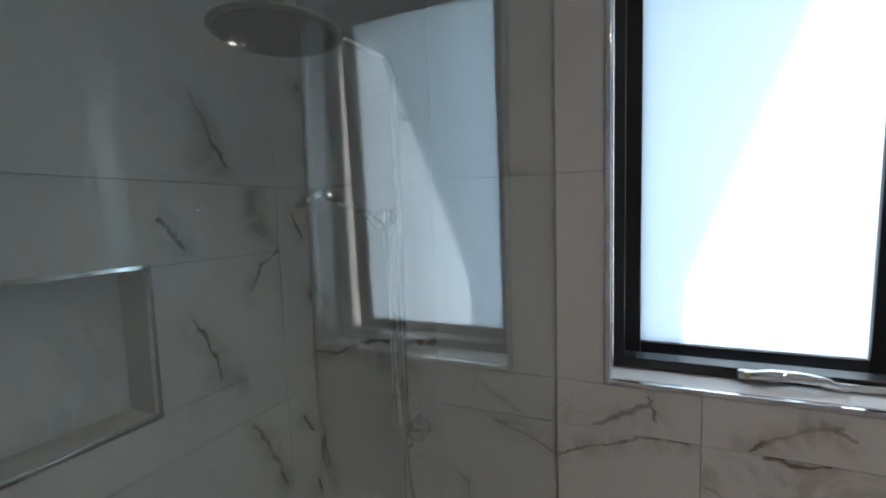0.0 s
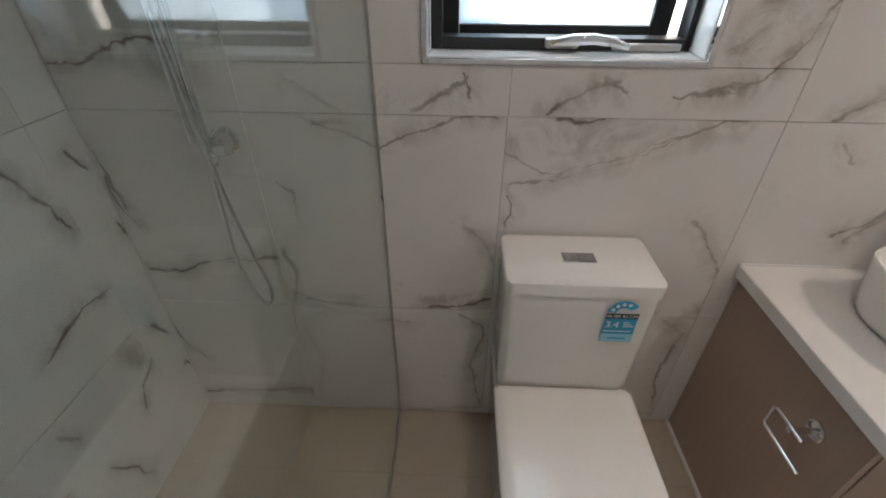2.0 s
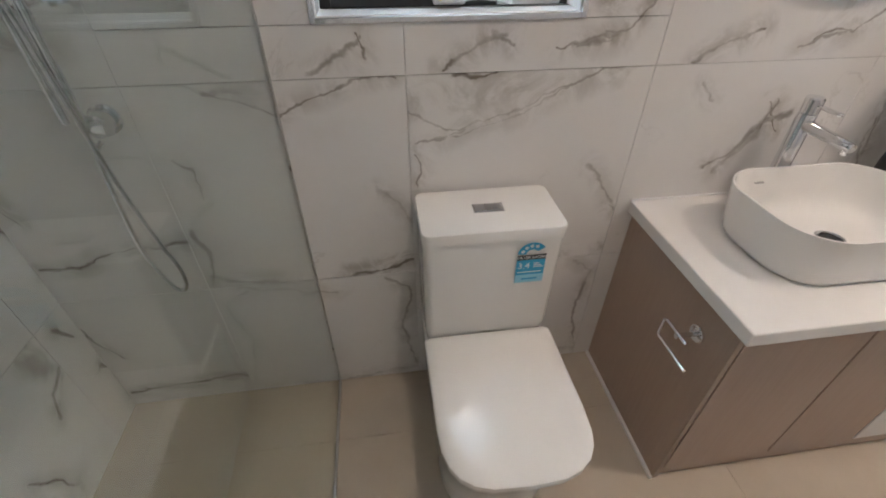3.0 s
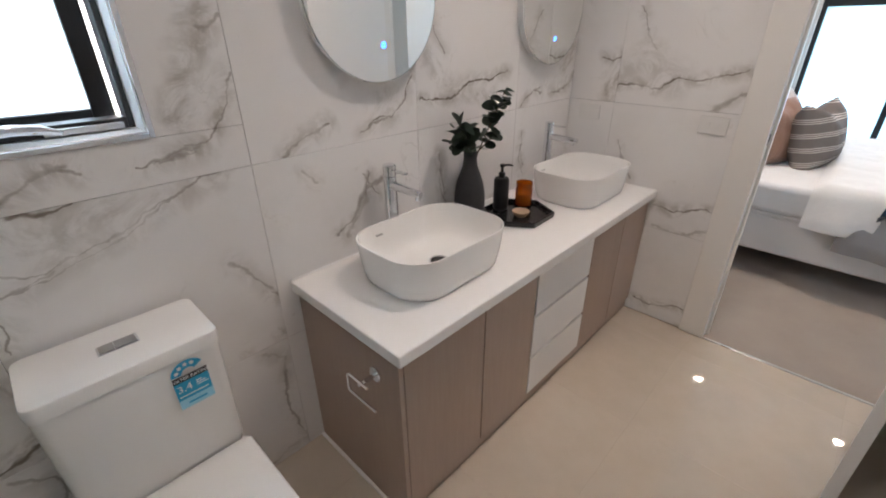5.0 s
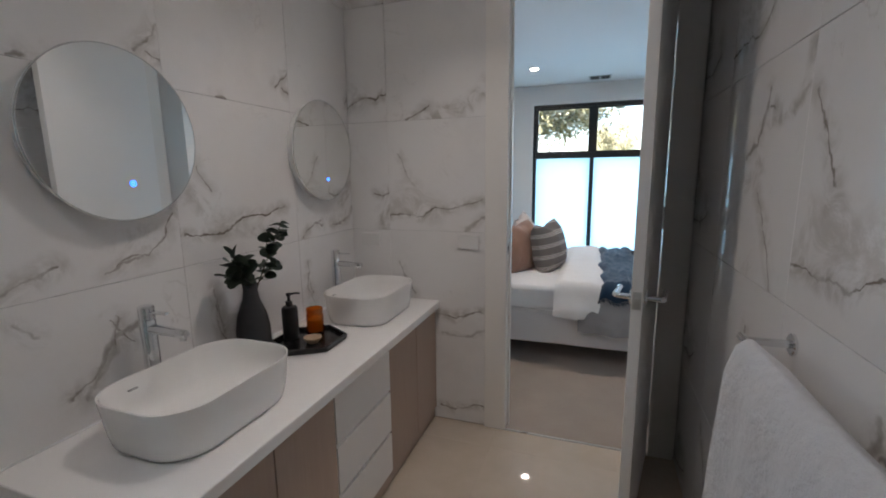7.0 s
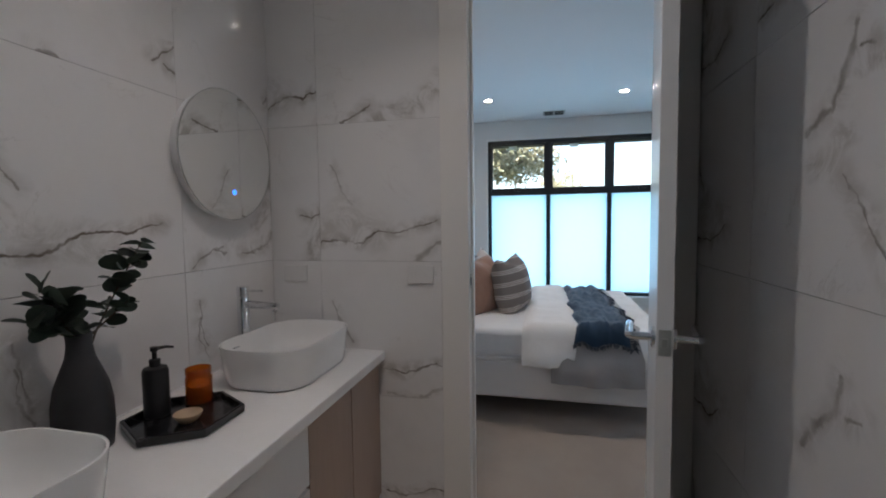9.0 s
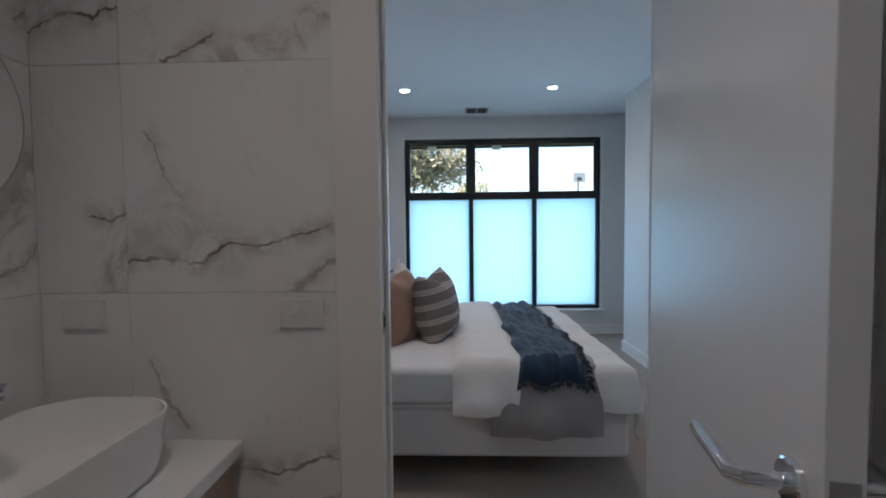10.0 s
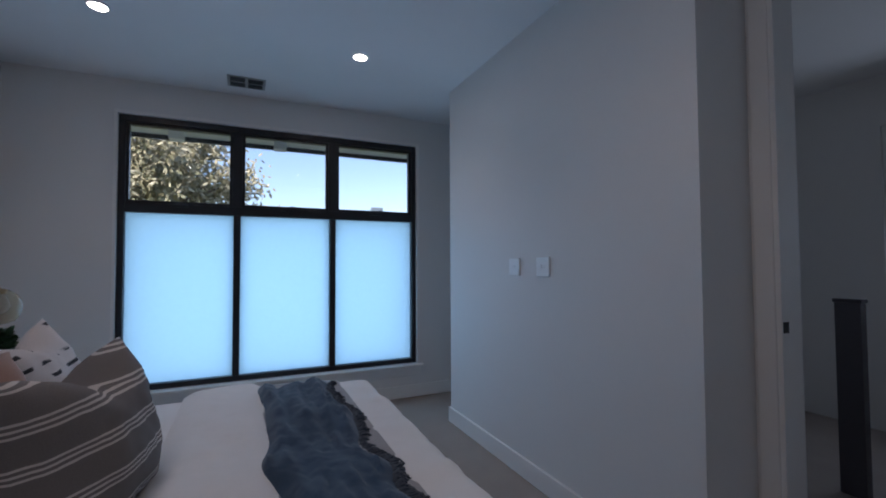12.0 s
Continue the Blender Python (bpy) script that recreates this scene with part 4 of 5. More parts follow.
nt = thing("niche_trim", "chrome edge trim round the shower niche", "trim")
for a in ((NICHE[0] - 0.006, NICHE[1] + 0.006, NICHE[3] - 0.003, NICHE[3] + 0.006), (NICHE[0] - 0.006, NICHE[1] + 0.006, NICHE[2] - 0.006, NICHE[2] + 0.003), (NICHE[1] - 0.003, NICHE[1] + 0.006, NICHE[2] + 0.003, NICHE[3] - 0.003), (NICHE[0] - 0.006, NICHE[0] + 0.003, NICHE[2] + 0.003, NICHE[3] - 0.003)):
    part("edge", box(XW - 0.011, XW + 0.003, *a, 0.001), chrome, nt)

# towel rail and towel
rail = thing("towel_rail", "chrome towel rail fixed to the tiled wall", "towel rail", (0, YS, 1.03))
part("bar", tube([(-1.085, 0.092, 0), (-1.765, 0.092, 0)], 0.0095, 14), chrome, rail)
for x in (-1.11, -1.74):
    part("post", tube([(x, 0.005, 0), (x, 0.092, 0)], 0.009, 14), chrome, rail)
    part("rose", lathe([(0, 0.0), (0.024, 0.0), (0.024, 0.005), (0.021, 0.007), (0, 0.007)], 28), chrome, rail).matrix_basis = pose(x, 0.0005, 0, -90)


def towel_mesh():
    """A folded bath towel hung over the rail: two layers down the front, one behind."""
    rng = random.Random(3)
    loops = []
    nx = 34
    prof = [(-0.022, -0.42, 0), (-0.024, -0.25, 0), (-0.022, -0.06, 0), (-0.017, 0.0, 0), (-0.004, 0.0155, 0), (0.006, 0.015, 0), (0.018, 0.0, 0), (0.030, -0.06, 1), (0.038, -0.25, 1), (0.042, -0.45, 1), (0.044, -0.56, 1)]
    inner = [(0.016, -0.56, 1), (0.016, -0.30, 1), (0.014, -0.06, 0), (0.0105, -0.004, 0), (0.0, 0.0105, 0), (-0.0105, -0.002, 0), (-0.0115, -0.1, 0), (-0.0115, -0.42, 0)]
    prof = [(y * 1.75 if abs(y) > 0.012 else y, z, k) for y, z, k in prof]
    for i in range(nx + 1):
        f = i / nx
        x = -1.145 - 0.555 * f
        loop = []
        for (y, z, flare) in prof + inner:
            spread = 0.10 * max(0, -z) * (0.5 - f) * 1.2
            wave = 0.006 * math.sin(f * 21 + z * 5) * flare
            edge = 0.82 + 0.18 * min(1, 8 * min(f, 1 - f))
            loop.append((x + spread, YS + 0.092 + (y + wave) * (edge if abs(y) > 0.012 else 1), 1.03 + z + 0.004 * noise.noise((x * 9, y * 30, z * 9))))
        loops.append(loop)
    return loft(loops)


towel = tagged(part("towel", towel_mesh(), towel_grey, smooth=80), "light grey towelling bath towel hanging over the chrome rail", "towel")

# door leaf, opened into the room
door = tagged(thing("door_1", "white painted flush door standing open into the bathroom", "door", (-0.006, DOOR_S + 0.004, 0.0), -11.2), kind="structure")
LEAF = 0.700
part("leaf", box(-LEAF, -0.003, 0.0, 0.036, 0.010, DOOR_H - 0.006, 0.002), door_paint, door)
latch_plate = part("latch_plate", box(-LEAF - 0.0012, -LEAF + 0.0003, 0.005, 0.031, 0.955, 1.015, 0.0003), brushed, door, "satin steel latch plate")
part("latch_bolt", box(-LEAF - 0.008, -LEAF - 0.0011, 0.011, 0.025, 0.974, 0.996, 0.003), brushed, latch_plate)
for s, y in ((1, 0.036), (-1, 0.0)):
    h = part("handle", tube([(-LEAF + 0.048, y + s * 0.008, 0.985), (-LEAF + 0.048, y + s * 0.052, 0.985), (-LEAF + 0.056, y + s * 0.058, 0.985), (-LEAF + 0.166, y + s * 0.058, 0.987)], [0.0095, 0.0095, 0.010, 0.0095], 16), chrome, door, "chrome lever handle")
    part("rose", lathe([(0, 0.0), (0.026, 0.0), (0.026, 0.007), (0.023, 0.009), (0, 0.009)], 28), chrome, h).matrix_basis = pose(-LEAF + 0.048, y + s * 0.0003, 0.985, -90 * s)
for z in (0.22, 1.20, 2.08):
    hg = part("hinge", tube([(0.002, -0.006, z - 0.05), (0.002, -0.006, z + 0.05)], 0.0065, 10), brushed, door, "steel butt hinge")
    part("plate", box(-0.032, -0.0032, -0.0022, -0.0003, z - 0.05, z + 0.05), brushed, hg)


def wall_plate(name, label, m, w, h, rockers, mat=plastic_white):
    """A switch or socket plate; the wall is its local y = 0 plane and it faces -y."""
    ob = thing(name, label, "switch")
    ob.matrix_basis = m
    pl = part("plate", box(-w / 2, w / 2, -0.009, -0.0004, -h / 2, h / 2, 0.003), mat, ob)
    for x in rockers:
        part("rocker", box(x - 0.0065, x + 0.0065, -0.0125, -0.0091, -0.007, 0.011, 0.0015), mat, pl)
    return ob


wall_plate("power_point", "white double socket plate fixed to the tiled wall", pose(0, -0.700, 1.047, 0, 0, -90), 0.115, 0.075, (-0.018, 0.018), plate_white)
wall_plate("switch_plate", "white blank plate fixed to the tiled wall", pose(0, -0.118, 1.045, 0, 0, -90), 0.115, 0.075, (), plate_white)


def downlight(x, y, group, glow):
    d = thing("downlight", "round white recessed ceiling downlight, lit", "downlight", (x, y, CEIL), group=group)
    part("trim_ring", lathe([(0.040, -0.0004), (0.055, -0.0004), (0.055, -0.003), (0.050, -0.006), (0.042, -0.005), (0.040, -0.0004)], 36), plastic_white, d)
    part("lens", lathe([(0, -0.0006), (0.0398, -0.0006), (0.0398, -0.003), (0, -0.003)], 36), glow, d, "glowing lens")


for x, y in BATH_DOWNLIGHTS:
    downlight(x, y, "bathroom downlights", bath_lens_glow)
for x, y in BED_DOWNLIGHTS:
    downlight(x, y, "bedroom downlights", lens_glow)

# ---- bedroom things ----
BX0, BX1, BY0, BY1, BT = 0.97, 2.66, -1.94, -0.03, 0.583      # bed: near side, far side, foot, head, top
bed = thing("bed", "white upholstered bed with navy headboard and fitted sheet on carpet", "bed")
part("base", box(BX0 + 0.01, BX1 - 0.01, BY0 + 0.01, BY1, 0.138, 0.392, 0.022, 3), base_white, bed, "white fabric bed base")
part("mattress", box(BX0, BX1, BY0, BY1, 0.400, BT, 0.035, 4), linen_white, bed, "mattress in a white fitted sheet")
part("valance_seam", box(BX0 + 0.004, BX1 - 0.004, BY0 + 0.004, BY1, 0.385, 0.404, 0.006), base_white, bed)
part("headboard", box(BX0 - 0.06, BX1 + 0.20, BY1 + 0.002, BY1 + 0.10, 0.02, 1.105, 0.035, 4), navy_cloth, bed, "navy upholstered headboard")
bm = bmesh.new()
add_tube(bm, [(BX0 - 0.03, BY1 + 0.004, 1.100), (BX1 + 0.17, BY1 + 0.004, 1.100)], 0.006, 8)
part("piping", bm, navy_cloth, bed)
for x in (BX0 + 0.12, BX1 - 0.12):
    for y in (BY0 + 0.12, BY1 - 0.10):
        part("leg", lathe([(0, 0.004), (0.022, 0.004), (0.028, 0.139), (0, 0.139)], 16), black_matte, bed)


def cover(name, p0, p1, q0, q1, lift, thick, mat, amp=0.006, freq=7.0, seed=0.0, step=0.022, flare=0.10, parent=None, swell=0.0, ragged=0.0, along=1.0, across=0.8):
    """A cloth laid over the bed: p runs across (below BX0 it hangs down the near side), q along (below BY0 it hangs over the foot)."""
    nu, nv = max(4, int((p1 - p0) / step)), max(4, int((q1 - q0) / step))
    r = 0.045

    def edge(d):
        """Distance past the rim, turned into (outwards, down) round a soft edge."""
        if d <= 0:
            return 0.0, 0.0
        arc = r * math.pi / 2
        if d < arc:
            a = d / r
            return r * math.sin(a), r * (1 - math.cos(a))
        return r, r + (d - arc)
    rows = []
    for i in range(nu + 1):
        row = []
        for j in range(nv + 1):
            p, q = p0 + (p1 - p0) * i / nu, q0 + (q1 - q0) * j / nv
            q += ragged * (noise.noise((p * 5, seed, 0.5)) * (1 - j / nv) + noise.noise((p * 4, seed, 9.5)) * j / nv)
            p -= ragged * noise.noise((q * 9, seed, 4.0)) * (1 - i / nu)
            ox, dx = edge(BX0 + 0.03 - p)
            oxf, dxf = edge(p - BX1 + 0.03)
            oy, dy = edge(BY0 + 0.03 - q)
            w = noise.fractal((p * freq * along, q * freq * across, seed), 0.8, 2.1, 4)
            down = max(dx, dxf, dy)
            hang = min(1.0, down * 6)
            rim = min(1.0, min(i, nu - i, j, nv - j) / 3)
            puff = swell * (1 - (2 * j / nv - 1) ** 4)
            h = lift * (0.45 + 0.55 * rim) + puff + amp * w * rim
            fold = (0.020 * math.sin(q * 13 + seed) + 0.012 * math.sin(q * 31 + 2 * seed)) * min(1, dx * 3) + (0.022 * math.sin(p * 11 + seed)) * min(1, dy * 3)
            x = min(max(p, BX0 + 0.03), BX1 - 0.03) - ox + oxf - hang * (dx > 0) * (h + flare * dx + fold) + hang * (dxf > 0) * h
            y = max(q, BY0 + 0.03) - oy - hang * (dy > 0) * (h + flare * dy + fold)
            z = BT + (h if down < 1e-6 else h * (1 - hang)) - max(down, 0.75 * (dx + dy) if dx > 0 and dy > 0 else 0)
            row.append((x, y, max(z, 0.02)))
        rows.append(row)
    bm = bmesh.new()
    grid = [[bm.verts.new(c) for c in row] for row in rows]
    for a, b in zip(grid, grid[1:]):
        for k in range(len(a) - 1):
            bm.faces.new((a[k], b[k], b[k + 1], a[k + 1]))
    bmesh.ops.recalc_face_normals(bm, faces=bm.faces)
    if sum(f.normal.z for f in bm.faces) < 0:
        bmesh.ops.reverse_faces(bm, faces=bm.faces)
    bmesh.ops.solidify(bm, geom=bm.faces[:], thickness=thick)
    ob = part(name, bm, mat, parent, smooth=80)
    return ob, rows


quilt = thing("quilt", "puffy white quilt spread over the bed and folded back", "quilt")
ob, _ = cover("spread", BX0 - 0.19, BX1 - 0.02, BY0 - 0.26, -1.20, 0.012, 0.016, duvet_white, 0.014, 5, 1.3, parent=quilt)
ob, _ = cover("folded_band", BX0 - 0.20, BX1 + 0.15, -1.435, -1.075, 0.032, 0.040, duvet_white, 0.009, 6, 4.1, parent=quilt, swell=0.020)
blanket, _ = cover("blanket", BX0 - 0.30, BX1 + 0.25, -1.785, -1.25, 0.030, 0.008, grey_blanket, 0.005, 5, 2.2, flare=0.15)
tagged(blanket, "plain grey blanket laid across the white quilt", "blanket")
throw = thing("throw", "crumpled blue fringed throw lying across the bed", "throw")
ob, rows = cover("cloth", BX0 - 0.09, BX1 - 0.10, -1.712, -1.400, 0.064, 0.008, throw_blue, 0.030, 9, 7.7, step=0.012, flare=0.22, parent=throw, ragged=0.06, along=0.22, across=1.7)
bm = bmesh.new()
rng = random.Random(11)
edges_of = [(rows[0][k], (-1, 0)) for k in range(len(rows[0]))] + [(rows[k][0], (0, -1)) for k in range(0, len(rows))]
for (x, y, z), (ux, uy) in edges_of:
    for _ in range(4):
        a = Vector((x + rng.uniform(-0.006, 0.006), y + rng.uniform(-0.006, 0.006), z))
        b = a + Vector((ux * 0.012 + rng.uniform(-0.008, 0.008), uy * 0.020 + rng.uniform(-0.006, 0.006), rng.uniform(-0.002, 0.008)))
        c = b + Vector((ux * 0.006 + rng.uniform(-0.010, 0.010), uy * 0.014 + rng.uniform(-0.010, 0.010), rng.uniform(-0.022, -0.004)))
        add_tube(bm, [a, b, c], [0.0046, 0.0042, 0.0030], 4)
tagged(part("fringe", bm, throw_fringe, throw, "dark knotted fringe"), kind="stuff")


def pillow_mesh(w, h, t, pinch=0.055, seed=0.0, n=30, wrinkle=0.008, chop=0.0):
    """A stuffed cushion standing in the x-z plane, with drawn-out corners and a seam."""
    bm = bmesh.new()
    sides = []
    for s in (1, -1):
        grid = []
        for i in range(n + 1):
            row = []
            for j in range(n + 1):
                u, v = 2 * i / n - 1, 2 * j / n - 1
                x = w / 2 * u * (1 - pinch * (1 - v * v) * 1.6)
                z = h / 2 * v * (1 - pinch * (1 - u * u) * 1.6)
                z -= chop * math.exp(-(u / 0.42) ** 2) * max(0.0, v) ** 2
                body = max(0.0, (1 - abs(u) ** 2.6)) ** 0.55 * max(0.0, (1 - abs(v) ** 2.6)) ** 0.55
                crease = wrinkle * noise.fractal((x * 9 + seed, z * 9, s * 3 + seed), 0.8, 2.0, 4) * min(1, body * 2.5)
                row.append(bm.verts.new((x, s * (t / 2 * body + 0.002) + s * crease, z)))
            grid.append(row)
        for a, b in zip(grid, grid[1:]):
            for k in range(n):
                bm.faces.new((a[k], b[k], b[k + 1], a[k + 1]))
        sides.append(grid)
    f, b = sides
    ring = [(i, 0) for i in range(n)] + [(n, j) for j in range(n)] + [(i, n) for i in range(n, 0, -1)] + [(0, j) for j in range(n, 0, -1)]
    for (i, j), (k, l) in zip(ring, ring[1:] + ring[:1]):
        bm.faces.new((f[i][j], f[k][l], b[k][l], b[i][j]))
    return bm


def pillow(name, label, category, size, m, mat, seed, group="", pinch=0.075, wrinkle=0.012, chop=0.0):
    ob = part(name, pillow_mesh(*size, pinch, seed, wrinkle=wrinkle, chop=chop), mat, smooth=80)
    ob.matrix_basis = m
    return tagged(ob, label, category, group)


Z = BT - 0.020
# sleeping pillows against the headboard, two to a side
pillow("pillow", "white pillow leaning against the navy headboard", "pillow", (0.78, 0.48, 0.23), pose(1.53, -0.315, Z + 0.232, -13, -4, 8), linen_white, 1.0, "bed pillows", wrinkle=0.012)
pillow("pillow", "white pillow leaning against the navy headboard", "pillow", (0.74, 0.46, 0.22), pose(2.41, -0.205, Z + 0.215, -16, -2, 3), linen_white, 2.0, "bed pillows", wrinkle=0.012)
pillow("pillow", "white pillow slumped against the pillow behind it", "pillow", (0.70, 0.46, 0.22), pose(1.46, -0.50, Z + 0.165, -48, 4, -10), linen_white, 3.0, "bed pillows", wrinkle=0.014)
pillow("pillow", "white pillow slumped against the pillow behind it", "pillow", (0.70, 0.46, 0.21), pose(2.34, -0.40, Z + 0.17, -42, -3, 4), linen_white, 4.0, "bed pillows", wrinkle=0.014)
pillow("cushion", "dusty pink cotton cushion leaning on the white pillows", "cushion", (0.47, 0.46, 0.27), pose(1.57, -0.715, Z + 0.207, -14, 0, -24), blush_cloth, 5.0, "bed cushions", pinch=0.03, chop=0.035)
pillow("cushion", "white cushion with black dashes and tassels on the bed", "cushion", (0.50, 0.46, 0.21), pose(2.24, -0.68, Z + 0.215, -18, -4, 0), pattern_cloth, 6.0, "bed cushions", chop=0.05)
pillow("cushion", "grey and cream striped cushion leaning on other cushions", "cushion", (0.485, 0.455, 0.26), pose(1.66, -0.962, Z + 0.207, -10, -2, -14), stripe_cloth, 7.0, "bed cushions", pinch=0.045, chop=0.07)


def nightstand(x0, x1, label):
    t = thing("nightstand", label, "nightstand", ((x0 + x1) / 2, -0.305, 0.004), group="nightstands")
    w = (x1 - x0) / 2
    part("body", box(-w + 0.01, w - 0.01, -0.215, 0.215, 0.10, 0.656, 0.002), drawer_white, t)
    part("top", box(-w, w, -0.225, 0.225, 0.6565, 0.678, 0.003), drawer_white, t)
    for k in range(2):
        d = part("drawer", box(-w + 0.014, w - 0.014, -0.2295, -0.2155, 0.112 + 0.271 * k, 0.373 + 0.271 * k, 0.002), drawer_white, t)
        part("knob", lathe([(0, 0), (0.006, 0), (0.006, 0.012), (0.012, 0.018), (0.010, 0.024), (0, 0.025)], 16), brass, d).matrix_basis = pose(0, -0.2297, 0.243 + 0.271 * k, 90)
    for sx in (-1, 1):
        for sy in (-1, 1):
            part("leg", lathe([(0, 0), (0.010, 0), (0.016, 0.10), (0, 0.10)], 12), bowl_wood, t).location = (sx * (w - 0.05), sy * 0.17, 0)
    return t


nightstand(0.48, 0.93, "white two-drawer nightstand beside the bed")
nightstand(2.88, 3.31, "white two-drawer nightstand beside the bed by the window")


def lamp(x, y):
    l = thing("table_lamp", "slim brass table lamp with a smoked glass globe on the nightstand", "lamp", (x, y, 0.6825), group="bedside lamps")
    l.rotation_euler = (0, 0, radians(-70))
    part("foot", lathe([(0, 0), (0.065, 0), (0.065, 0.008), (0.060, 0.012), (0, 0.012)], 36), brass, l)
    part("pole", tube([(-0.05, 0, 0.010), (-0.05, 0, 0.435)], 0.0045, 10), brass, l)
    part("arm", tube([(-0.052, 0, 0.435), (0.045, 0, 0.435), (0.050, 0, 0.433), (0.050, 0, 0.425)], 0.004, 10), brass, l)
    g = part("globe", lathe([(0.018, 0.115), (0.034, 0.108), (0.060, 0.085), (0.075, 0.055), (0.078, 0.02), (0.070, -0.015), (0.052, -0.038), (0.030, -0.048), (0, -0.052)], 36), smoke_glass, l, "smoked glass globe")
    g.location = (0.050, 0, 0.315)
    part("holder", lathe([(0, 0.112), (0.018, 0.112), (0.018, 0.090), (0.012, 0.080), (0, 0.080)], 20), brass, g)
    part("bulb", lathe([(0, 0.079), (0.010, 0.078), (0.022, 0.045), (0.024, 0.030), (0.014, 0.010), (0, 0.006)], 20), sticker_white, g)


lamp(2.97, -0.24)
lamp(0.74, -0.42)

plant = thing("pot_plant", "small green leafy plant in a white pot on the nightstand", "plant", (3.12, -0.245, 0.6825))
part("pot", lathe([(0, 0), (0.045, 0), (0.055, 0.07), (0.055, 0.09), (0.050, 0.09), (0.047, 0.08), (0, 0.078)], 28), ceramic, plant)
green = plain("plant_leaf", (0.035, 0.075, 0.025), 0.5, grain=0.4)
pl_leaf = leaf_data.copy()
pl_leaf.materials.clear()
pl_leaf.materials.append(green)
rng = random.Random(9)
for k in range(70):
    lf = new("leaf", pl_leaf)
    lf.parent = plant
    a, e = rng.uniform(0, 360), rng.uniform(-85, 10)
    s = rng.uniform(0.04, 0.06)
    lf.matrix_basis = pose(rng.uniform(-0.035, 0.035), rng.uniform(-0.035, 0.035), rng.uniform(0.09, 0.20), 0, e, a) @ Matrix.Diagonal((s, s * 0.8, s, 1))

vent = thing("ceiling_vent", "grey louvred air vent in the bedroom ceiling", "vent", (3.765, -1.327, CEIL))
part("frame", box(-0.10, 0.10, -0.13, 0.13, -0.006, -0.0005, 0.002), button_grey, vent)
for sx in (-1, 1):
    for sy in (-1, 1):
        part("louvre", box(sx * 0.047 - 0.036, sx * 0.047 + 0.036, sy * 0.060 - 0.050, sy * 0.060 + 0.050, -0.010, -0.0062, 0.001), black_rubber, vent)
wall_plate("light_switch", "white light switch plate on the nib wall", pose(2.439, BED_S, 1.20, 0, 0, 180), 0.105, 0.098, (0,))
wall_plate("fan_control", "white control plate with round buttons on the nib wall", pose(2.168, BED_S, 1.20, 0, 0, 180), 0.110, 0.104, (-0.014, 0.014))

# ---- outside ----
n = Nodes("grass")
gr = n.noise(3, 6)
grass = n.done(n.mix(gr, (0.05, 0.075, 0.02), (0.13, 0.12, 0.05)), 0.95)
structure("ground", box(-600, 900, -700, 700, -0.7, -0.35), grass, "open lawn outside the house", "ground")
soffit_paint = plain("soffit_paint", (0.72, 0.74, 0.76), 0.7)
brick_render = plain("outside_render", (0.42, 0.38, 0.34), 0.85, size=25, grain=0.12, bump=0.2)
eave = tagged(new("eave"), "grey painted eave over the bedroom window", "eave", kind="structure")
part("soffit", box(BED_E + 0.22, BED_E + 0.80, -5.0, 1.2, 2.40, 2.43), soffit_paint, eave)
part("fascia", box(BED_E + 0.80, BED_E + 0.83, -5.0, 1.2, 2.36, 2.60), black_frame, eave)
for y in (-0.78, -1.62):
    part("bracket", box(BED_E + 0.50, BED_E + 0.62, y - 0.055, y + 0.055, 2.30, 2.40, 0.004), soffit_paint, eave)
# unseen wall, added and outlined to cast the slanting shade on the bathroom pane
sun_blocker = tagged(new("sun_blocker"), "unseen wall with a raking edge, added to shade the bathroom window pane", "wall", kind="structure")
outline = [(-2.67, -0.35), (-2.67, 1.905), (-2.21, 3.3), (-4.4, 3.3), (-4.4, -0.35)]
part("blocker_slab", loft([[(x, y, z) for x, z in outline] for y in (0.62, 0.70)]), brick_render, sun_blocker, smooth=0)

leaf_n = Nodes("tree_leaves")
geo = leaf_n.tree.nodes.new("ShaderNodeNewGeometry").outputs["Random Per Island"]
tree_leaf = leaf_n.done(leaf_n.ramp(geo, (0.0, (0.16, 0.155, 0.07)), (0.5, (0.33, 0.30, 0.17)), (1.0, (0.48, 0.42, 0.26))), 0.7)


